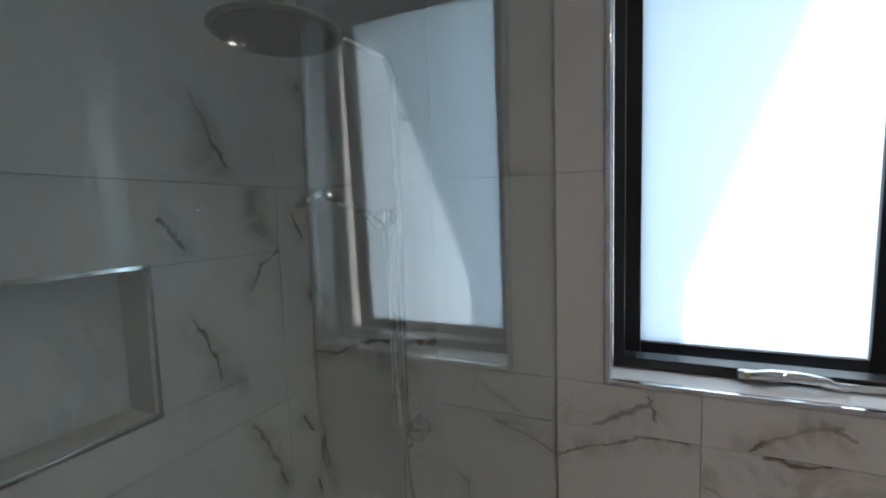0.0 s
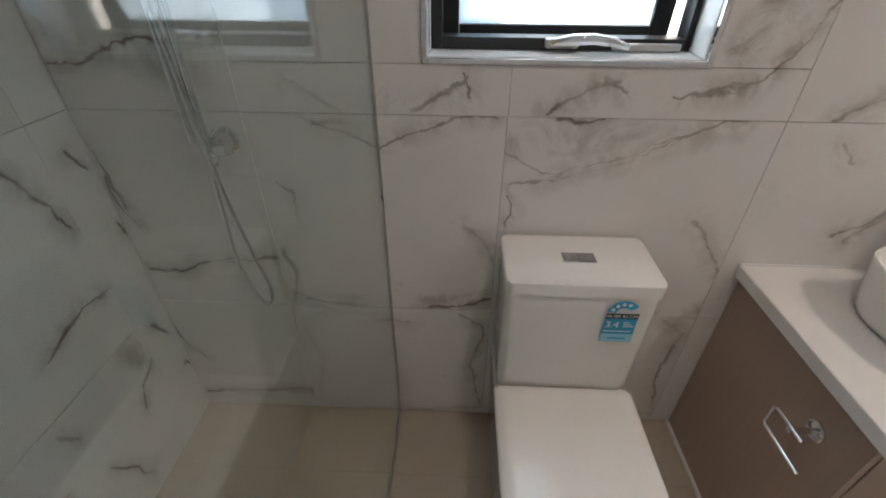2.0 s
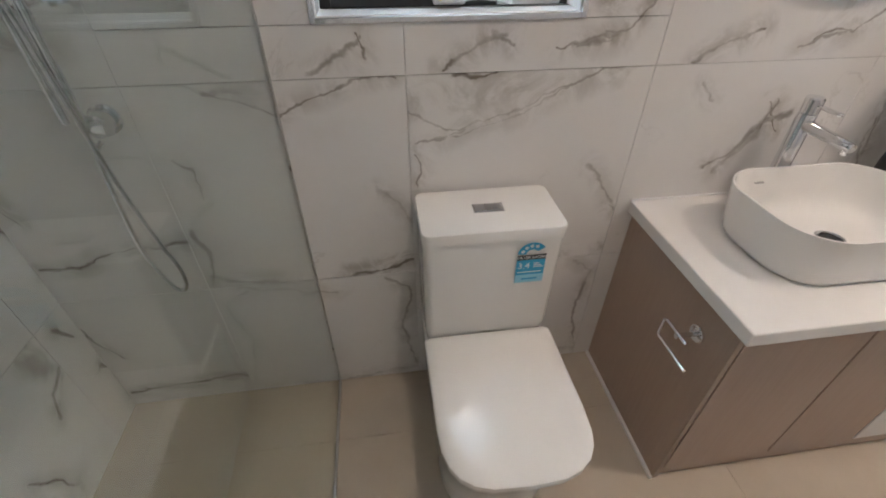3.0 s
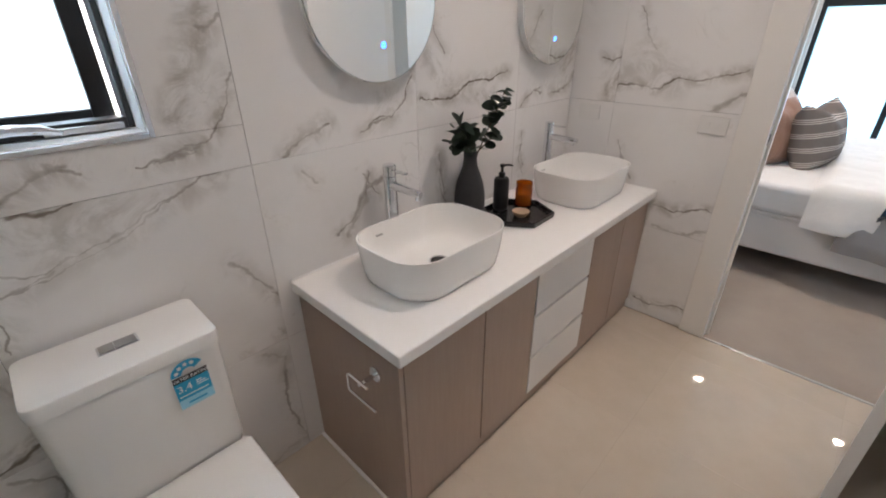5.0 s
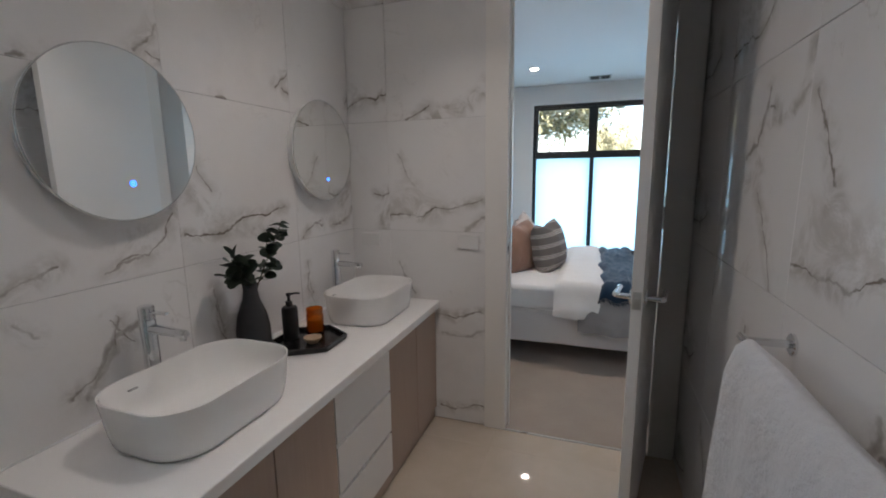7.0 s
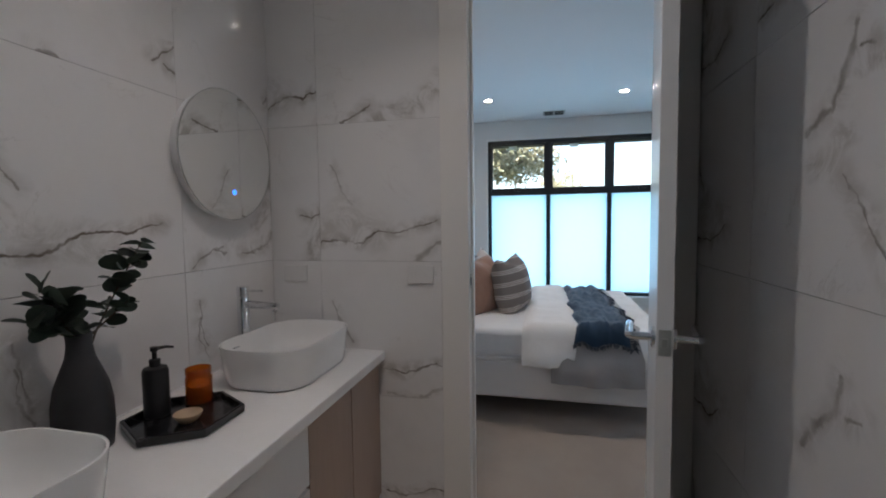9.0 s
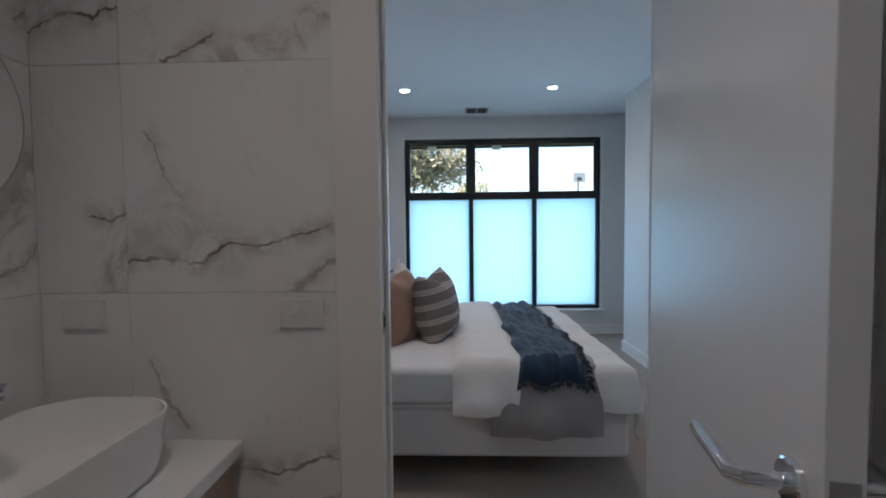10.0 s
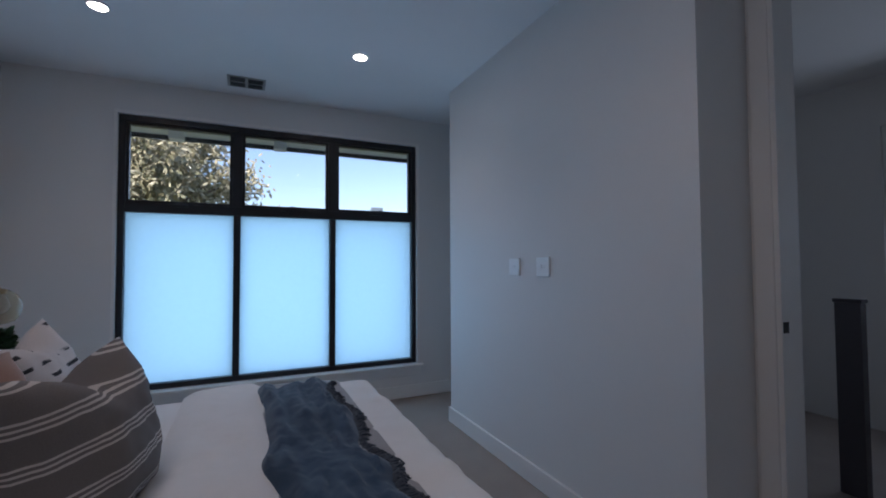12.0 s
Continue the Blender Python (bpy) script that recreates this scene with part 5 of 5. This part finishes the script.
def tree(x, y, height, crown, label, seed, count):
    t = thing("tree", label, "tree", (x, y, -0.35))
    rng = random.Random(seed)
    trunk = bmesh.new()
    add_tube(trunk, [(0, 0, 0), (0.05, 0.05, height * 0.3), (0.0, 0.1, height * 0.55), (0.1, 0, height * 0.8)], [0.20, 0.16, 0.11, 0.04], 10)
    tips = []
    for k in range(15):
        a, e = rng.uniform(0, 2 * math.pi), rng.uniform(0.25, 1.2)
        z = height * rng.uniform(0.35, 0.7)
        L = crown * rng.uniform(0.6, 1.0)
        tip = Vector((L * math.cos(a) * math.cos(e), L * math.sin(a) * math.cos(e), min(height, z + L * math.sin(e))))
        add_tube(trunk, [(0.02, 0.05, z), tuple(tip * 0.5 + Vector((0, 0, z * 0.5))), tuple(tip)], [0.07, 0.04, 0.012], 6)
        tips.append(tip)
        tips.append(tip * 0.55 + Vector((0, 0, z * 0.45)))
    part("trunk", trunk, stem_mat, t)
    bm = bmesh.new()
    for tip in tips:
        cl = rng.uniform(0.45, 0.85) * crown * 0.36
        for _ in range(count):
            d = Vector((rng.gauss(0, 1), rng.gauss(0, 1), rng.gauss(0, 0.8))) * cl * 0.55
            p = tip + d
            s = rng.uniform(0.06, 0.13)
            u = Vector((rng.gauss(0, 1), rng.gauss(0, 1), rng.gauss(0, 1))).normalized()
            v = u.orthogonal().normalized()
            bm.faces.new([bm.verts.new(p + s * c) for c in (u, 0.5 * v, -u, -0.5 * v)])
    part("crown", bm, tree_leaf, t, smooth=0)


tree(16.0, 1.2, 6.0, 3.4, "sunlit olive-green tree with an open crown beyond the window", 4, 620)
tree(34.0, -2.6, 5.6, 2.4, "far yellow-green tree beyond the window", 8, 220)
hoop = thing("basketball_hoop", "white basketball backboard on a dark pole outside", "basketball hoop", (25.0, -8.35, -0.35))
part("pole", tube([(0.25, 0, 0), (0.25, 0, 4.3), (0.04, 0, 4.65)], 0.05, 10), black_matte, hoop)
bb = part("backboard", box(-0.02, 0.02, -0.37, 0.37, 4.32, 4.90, 0.01), button_grey, hoop, "pale grey backboard")
part("target", box(-0.026, -0.021, -0.13, 0.13, 4.42, 4.62), black_matte, bb)

# ---- tiles, one object each ----
def tile_mesh(w, h, u, v, mat, cache={}):
    """A tile w x h whose middle lies (u, v) from its own origin, the middle of the uncut tile."""
    key = (round(w, 4), round(h, 4), round(u, 4), round(v, 4), mat.name)
    if key not in cache:
        bm = bmesh.new()
        c = 0.0008
        lo = [(-w / 2, 0.0095, -h / 2), (w / 2, 0.0095, -h / 2), (w / 2, 0.0095, h / 2), (-w / 2, 0.0095, h / 2)]
        mid = [(x, c, z) for x, _, z in lo]
        hi = [(x - math.copysign(c, x), 0.0, z - math.copysign(c, z)) for x, _, z in lo]
        rings = [[bm.verts.new((x + u, y, z + v)) for x, y, z in r] for r in (lo, mid, hi)]
        for a, b in zip(rings, rings[1:]):
            for k in range(4):
                bm.faces.new((a[k], a[(k + 1) % 4], b[(k + 1) % 4], b[k]))
        bm.faces.new(rings[-1])
        me = finish(bm, "tile", 0)
        me.materials.append(mat)
        cache[key] = me
    return cache[key]


vein("east", ((-0.25, 1.19), (-0.35, 1.19), (-0.43, 1.18), (-0.46, 1.2), (-0.51, 1.23), (-0.61, 1.22), (-0.68, 1.25), (-0.78, 1.27)), 0.006, 1)
vein("east", ((-0.65, 1.09), (-0.72, 1.14), (-0.79, 1.18)), 0.016, 0.5)
vein("east", ((-0.15, 1.31), (-0.2, 1.29), (-0.24, 1.32)), 0.006, 1)
vein("east", ((-0.21, 1.29), (-0.23, 1.22), (-0.2, 1.1)), 0.03, 0.4)
vein("east", ((-0.19, 1.03), (-0.24, 0.98), (-0.24, 0.89)), 0.012, 0.55)
vein("east", ((-0.29, 0.92), (-0.32, 0.84), (-0.39, 0.74)), 0.008, 0.5)
vein("east", ((-0.29, 1.52), (-0.35, 1.42), (-0.39, 1.35)), 0.006, 0.6)
vein("east", ((-0.36, 1.7), (-0.43, 1.73), (-0.49, 1.76)), 0.008, 0.85)
vein("east", ((-0.49, 1.69), (-0.64, 1.73), (-0.74, 1.78), (-0.8, 1.82)), 0.035, 0.4)
vein("east", ((-0.53, 0.63), (-0.62, 0.62), (-0.73, 0.66), (-0.79, 0.66)), 0.006, 1)
vein("east", ((-0.26, 1.22), (-0.36, 1.31), (-0.5, 1.22)), 0.05, 0.22)
vein("east", ((-0.54, 0.52), (-0.7, 0.52), (-0.79, 0.56)), 0.012, 0.4)
vein("north", ((-1.34, 1.15), (-1.28, 1.17), (-1.23, 1.16), (-1.18, 1.21), (-1.14, 1.29)), 0.006, 0.8)
vein("north", ((-1.31, 1.2), (-1.2, 1.22), (-1.15, 1.29)), 0.03, 0.3)
vein("north", ((-1.11, 1.21), (-0.93, 1.2), (-0.83, 1.25), (-0.71, 1.25), (-0.58, 1.27)), 0.006, 1)
vein("north", ((-0.5, 1.2), (-0.3, 1.2), (-0.14, 1.24), (-0.01, 1.28)), 0.006, 1)
vein("north", ((-1.02, 1.45), (-1, 1.4), (-0.97, 1.36)), 0.006, 0.6)
vein("north", ((-1.06, 1.32), (-0.92, 1.23), (-0.68, 1.19)), 0.03, 0.3)
vein("north", ((-1.21, 1.79), (-1.14, 1.85), (-1.11, 1.88)), 0.007, 0.8)
vein("north", ((-1.17, 1.79), (-1.11, 1.77)), 0.008, 0.8)
vein("north", ((-1.08, 1.82), (-0.92, 1.88), (-0.81, 1.95), (-0.77, 2.01)), 0.0045, 0.75)
vein("north", ((-1.53, 1.7), (-1.49, 1.7)), 0.01, 0.7)
vein("north", ((-1.5, 0.81), (-1.44, 0.84), (-1.37, 0.94), (-1.3, 0.96)), 0.012, 0.7)
vein("north", ((-1.38, 0.99), (-1.35, 0.95), (-1.31, 0.91)), 0.006, 0.9)
vein("north", ((-0.45, 1.09), (-0.15, 1.07), (-0.01, 1.12)), 0.03, 0.3)
vein("north", ((-1.89, 1.17), (-1.84, 1.18), (-1.78, 1.26), (-1.75, 1.34)), 0.005, 0.85)
vein("north", ((-1.79, 1.47), (-1.85, 1.34), (-1.9, 1.26)), 0.028, 0.38)
vein("north", ((-1.73, 1.45), (-1.76, 1.46), (-1.8, 1.44)), 0.012, 0.5)
vein("north", ((-1.95, 1.15), (-1.87, 1.16)), 0.007, 0.7)
vein("north", ((-2.29, 0.94), (-2.1, 0.99), (-1.96, 1.06), (-1.81, 1.11)), 0.004, 0.5)
vein("north", ((-2.15, 1.05), (-2, 1.06), (-1.81, 1.1)), 0.025, 0.25)
vein("north", ((-1.87, 0.54), (-1.76, 0.55)), 0.022, 0.35)
vein("north", ((-1.77, 0.7), (-1.74, 0.68)), 0.005, 0.8)
vein("north", ((-1.37, 1.14), (-1.25, 1.16)), 0.008, 0.6)
vein("north", ((-2.57, 1.11), (-2.52, 1.14), (-2.46, 1.19)), 0.01, 0.6)
vein("north", ((-2.47, 1.2), (-2.45, 1.15)), 0.007, 0.9)
vein("north", ((-2.27, 1.11), (-2.23, 1.14), (-2.17, 1.17), (-2.12, 1.18)), 0.007, 0.9)
vein("north", ((-2.15, 1.18), (-2.11, 1.16)), 0.007, 0.8)
vein("north", ((-2.01, 1.15), (-1.92, 1.16), (-1.86, 1.17)), 0.006, 0.8)
vein("north", ((-1.86, 1.17), (-1.82, 1.21), (-1.78, 1.25)), 0.022, 0.4)
vein("north", ((-2.67, 1.01), (-2.62, 1.05), (-2.47, 1.1), (-2.39, 1.1)), 0.006, 0.7)
vein("north", ((-2.35, 1.01), (-2.25, 0.97), (-2.11, 1), (-2, 1.05), (-1.84, 1.1)), 0.005, 0.6)
vein("north", ((-2.35, 0.93), (-2.27, 0.95), (-2.22, 0.97)), 0.006, 0.5)
vein("north", ((-2.35, 1.03), (-2.21, 1.03), (-2.05, 1.07)), 0.04, 0.25)
vein("north", ((-2.25, 1.1), (-2.18, 1.09), (-2.15, 1.1)), 0.008, 0.9)
vein("north", ((-2.45, 0.81), (-2.38, 0.74), (-2.36, 0.69)), 0.01, 0.6)
vein("north", ((-2.57, 0.51), (-2.45, 0.52), (-2.36, 0.56)), 0.01, 0.9)
vein("north", ((-2.55, 0.54), (-2.37, 0.57)), 0.022, 0.35)
vein("north", ((-1.9, 0.49), (-1.83, 0.51), (-1.73, 0.49)), 0.009, 0.9)
vein("north", ((-1.86, 0.84), (-1.81, 0.79), (-1.75, 0.69)), 0.01, 0.5)
vein("north", ((-2.45, 0.49), (-2.38, 0.44), (-2.41, 0.25), (-2.37, 0.06)), 0.008, 0.6)
vein("north", ((-2.35, 0.91), (-2.33, 0.88), (-2.34, 0.81)), 0.004, 0.7)
vein("north", ((-2.63, -0), (-2.5, 0.02), (-2.37, 0.04)), 0.012, 0.4)
vein("north", ((-2.94, 0.92), (-2.9, 0.89), (-2.9, 0.81)), 0.006, 0.6)
vein("north", ((-3.38, 0.63), (-3.28, 0.62), (-3.21, 0.66), (-3.02, 0.69), (-2.96, 0.68)), 0.006, 1)
vein("north", ((-2.96, 0.71), (-2.94, 0.64), (-2.96, 0.53)), 0.012, 0.6)
vein("north", ((-3.38, 0.43), (-3.38, 0.34), (-3.32, 0.24)), 0.006, 0.7)
vein("north", ((-3.38, 0.07), (-3.27, 0.07), (-2.99, 0.1), (-2.92, 0.02)), 0.006, 1)
vein("north", ((-3.38, 0.93), (-3.38, 0.86), (-3.35, 0.78)), 0.006, 0.8)
vein("north", ((-2.82, 1.08), (-2.75, 1.09), (-2.7, 1.08)), 0.012, 0.5)
vein("north", ((-2.92, 0.57), (-2.9, 0.51), (-2.67, 0.46), (-2.6, 0.45)), 0.006, 0.5)
vein("north", ((-1.47, 0.79), (-1.38, 0.9), (-1.36, 0.99)), 0.018, 0.55)
vein("north", ((-1.37, 0.92), (-1.36, 1)), 0.01, 0.9)
vein("north", ((-1.6, 1.05), (-1.56, 1.01)), 0.006, 0.6)
vein("north", ((-1.64, 1.11), (-1.58, 1.15), (-1.49, 1.18)), 0.007, 0.85)
vein("west", ((-0.36, 1.89), (-0.32, 1.81), (-0.28, 1.74)), 0.007, 0.8)
vein("west", ((-0.32, 1.74), (-0.28, 1.72)), 0.035, 0.3)
vein("west", ((-0.44, 1.61), (-0.40, 1.55)), 0.009, 0.9)
vein("west", ((-0.39, 1.39), (-0.34, 1.3), (-0.32, 1.23)), 0.007, 0.9)
vein("west", ((-0.35, 1.21), (-0.29, 1.21)), 0.035, 0.3)
vein("west", ((-0.25, 1.09), (-0.19, 0.98), (-0.14, 0.86)), 0.007, 0.9)
vein("west", ((-0.22, 1.43), (-0.19, 1.49), (-0.12, 1.52), (-0.06, 1.49)), 0.009, 0.9)
vein("west", ((-0.19, 1.68), (-0.19, 1.61), (-0.16, 1.55)), 0.03, 0.4)
vein("west", ((-0.09, 1.98), (-0.03, 1.99), (-0.01, 1.94)), 0.01, 0.8)
vein("west", ((-0.59, 1.51), (-0.55, 1.49), (-0.51, 1.47)), 0.01, 0.6)
vein("north", ((-3.38, 1), (-3.37, 0.9), (-3.35, 0.82)), 0.006, 0.8)
vein("west", ((-0.36, 0.64), (-0.23, 0.68), (-0.05, 0.67)), 0.008, 1)
vein("west", ((-0.47, 0.2), (-0.3, 0.22), (-0.22, 0.15)), 0.009, 0.8)
vein("south", ((-0.36, 1.76), (-0.52, 1.83), (-0.75, 1.83)), 0.01, 0.7)
vein("south", ((-0.81, 1.53), (-0.97, 1.55), (-1.04, 1.61), (-1.04, 1.68)), 0.02, 0.35)
vein("south", ((-1.07, 1.57), (-1.15, 1.45), (-1.19, 1.37)), 0.006, 0.8)
vein("south", ((-0.78, 1.34), (-0.88, 1.22), (-0.94, 1.1)), 0.005, 0.7)
vein("south", ((-1.03, 1.19), (-1.15, 1.2), (-1.28, 1.19), (-1.38, 1.24)), 0.006, 1)
vein("south", ((-1.06, 1.24), (-1.22, 1.28), (-1.36, 1.27)), 0.05, 0.25)
vein("south", ((-1.17, 1.31), (-1.24, 1.34)), 0.024, 0.3)
vein("south", ((-0.8, 1.62), (-0.79, 1.57), (-0.74, 1.47), (-0.66, 1.44)), 0.015, 0.6)
vein("south", ((-0.81, 1.57), (-0.85, 1.56)), 0.008, 0.9)
vein("south", ((-0.67, 1.38), (-0.74, 1.36), (-0.79, 1.42)), 0.02, 0.3)
vein("south", ((-0.8, 0.97), (-0.79, 0.9), (-0.69, 0.78)), 0.015, 0.6)
vein("south", ((-0.82, 0.89), (-0.86, 0.9)), 0.008, 0.9)
vein("south", ((-0.03, 1.72), (-0.15, 1.75), (-0.28, 1.74)), 0.015, 0.6)


def wall_prints(wall_name, sign, u_joints, z_joints):
    """One vein pattern a tile; a tile with none of its own repeats that of a neighbour in its row, or of the row below. sign turns the wall's own axis into u."""
    own = {}
    for i, (u0, u1) in enumerate(zip(u_joints, u_joints[1:])):
        for j, (z0, z1) in enumerate(zip(z_joints, z_joints[1:])):
            cu, cz = (u0 + u1) / 2, (z0 + z1) / 2
            for points, width, strength in VEINS[wall_name]:
                local = [(sign * a - cu, b - cz) for a, b in points]
                mu, mv = sum(a for a, b in local) / len(local), sum(b for a, b in local) / len(local)
                if abs(mu) <= (u1 - u0) / 2 and abs(mv) <= (z1 - z0) / 2:
                    own.setdefault((i, j), []).append((local, width, strength))
    prints = {}
    for i in range(len(u_joints) - 1):
        for j in range(len(z_joints) - 1):
            lines = own.get((i, j))
            if not lines or len(lines) < 2:
                others = sorted((k for k in own if len(own[k]) > 2), key=lambda k: (abs(k[1] - j), -abs(k[0] - i)))
                lines = own[others[0]]
            prints[i, j] = marble("marble_print_" + wall_name, lines, (i * 3.1 + len(wall_name), 0.0, j * 2.3))
    return prints


def tile_wall(parent, place, u_joints, z_joints, prints, holes=(), gap=0.0012):
    """Tiles between joints; place(u, z) gives a tile's pose. holes: (u0, u1, z0, z1) left open; a tile that meets one is cut into strips."""
    for i, (u0, u1) in enumerate(zip(u_joints, u_joints[1:])):
        for j, (z0, z1) in enumerate(zip(z_joints, z_joints[1:])):
            pieces = [(u0, u1, z0, z1)]
            for a, b, c, d in holes:
                out = []
                for p in pieces:
                    p0, p1, q0, q1 = p
                    if p1 <= a + 1e-4 or p0 >= b - 1e-4 or q1 <= c + 1e-4 or q0 >= d - 1e-4:
                        out.append(p)
                        continue
                    if q0 < c - 0.004:
                        out.append((p0, p1, q0, c))
                    if q1 > d + 0.004:
                        out.append((p0, p1, d, q1))
                    m0, m1 = max(q0, c), min(q1, d)
                    if p0 < a - 0.004:
                        out.append((p0, a, m0, m1))
                    if p1 > b + 0.004:
                        out.append((b, p1, m0, m1))
                pieces = out
            cu, cz = (u0 + u1) / 2, (z0 + z1) / 2
            for p0, p1, q0, q1 in pieces:
                w, h = p1 - p0 - gap, q1 - q0 - gap
                if w > 0.005 and h > 0.005:
                    ob = new("tile", tile_mesh(w, h, (p0 + p1) / 2 - cu, (q0 + q1) / 2 - cz, prints[i, j]))
                    ob.matrix_basis = place(cu, cz)
                    ob.parent = parent


ZJ = [0.0, 0.510, 1.102, 1.694, 2.286, CEIL]
NJ = [XW, -2.980, -2.360, -1.744, -1.118, -0.500, 0.0]
EJ = [0.0, 0.240, 0.862, 1.484, 1.75]
SJ = [0.0, 0.418, 1.040, 1.662, 2.284, 2.906, -XW]
WJ = [YS, -1.366, -0.744, -0.122, 0.0]
tile_wall(wall_north, lambda u, z: pose(u, 0, z), NJ, ZJ, wall_prints("north", 1, NJ, ZJ), [(WIN_B[0] - 0.008, WIN_B[1] + 0.008, WIN_B[2] - 0.008, WIN_B[3] + 0.008)])
tile_wall(wall_east, lambda u, z: pose(0, -u, z, 0, 0, -90), EJ, ZJ, wall_prints("east", -1, EJ, ZJ), [(-DOOR_N - AW + 0.006, 1.76, -0.01, DOOR_H + AW - 0.006)])
tile_wall(wall_south, lambda u, z: pose(-u, YS, z, 0, 0, 180), SJ, ZJ, wall_prints("south", -1, SJ, ZJ))
tile_wall(wall_west, lambda u, z: pose(XW, u, z, 0, 0, 90), WJ, ZJ, wall_prints("west", 1, WJ, ZJ), [NICHE])


def floor_piece(w, d, cache={}):
    key = (round(w, 4), round(d, 4))
    if key not in cache:
        bm = bmesh.new()
        add_box(bm, -w / 2, w / 2, -d / 2, d / 2, -0.005, 0.0, 0.0004, 1)
        me = finish(bm, "tile", 0)
        me.materials.append(floor_tile_mat)
        cache[key] = me
    return cache[key]


FX = [XW, SCREEN_X - 0.62, SCREEN_X, SCREEN_X + 0.62, SCREEN_X + 1.24, SCREEN_X + 1.86, SCREEN_X + 2.48, -0.013]
FY = [YS, -1.484, -0.862, -0.240, 0.0]
for x0, x1 in zip(FX, FX[1:]):
    for y0, y1 in zip(FY, FY[1:]):
        ob = new("tile", floor_piece(x1 - x0 - 0.0007, y1 - y0 - 0.0007))
        ob.location = ((x0 + x1) / 2, (y0 + y1) / 2, 0.0)
        ob.parent = floor_bath
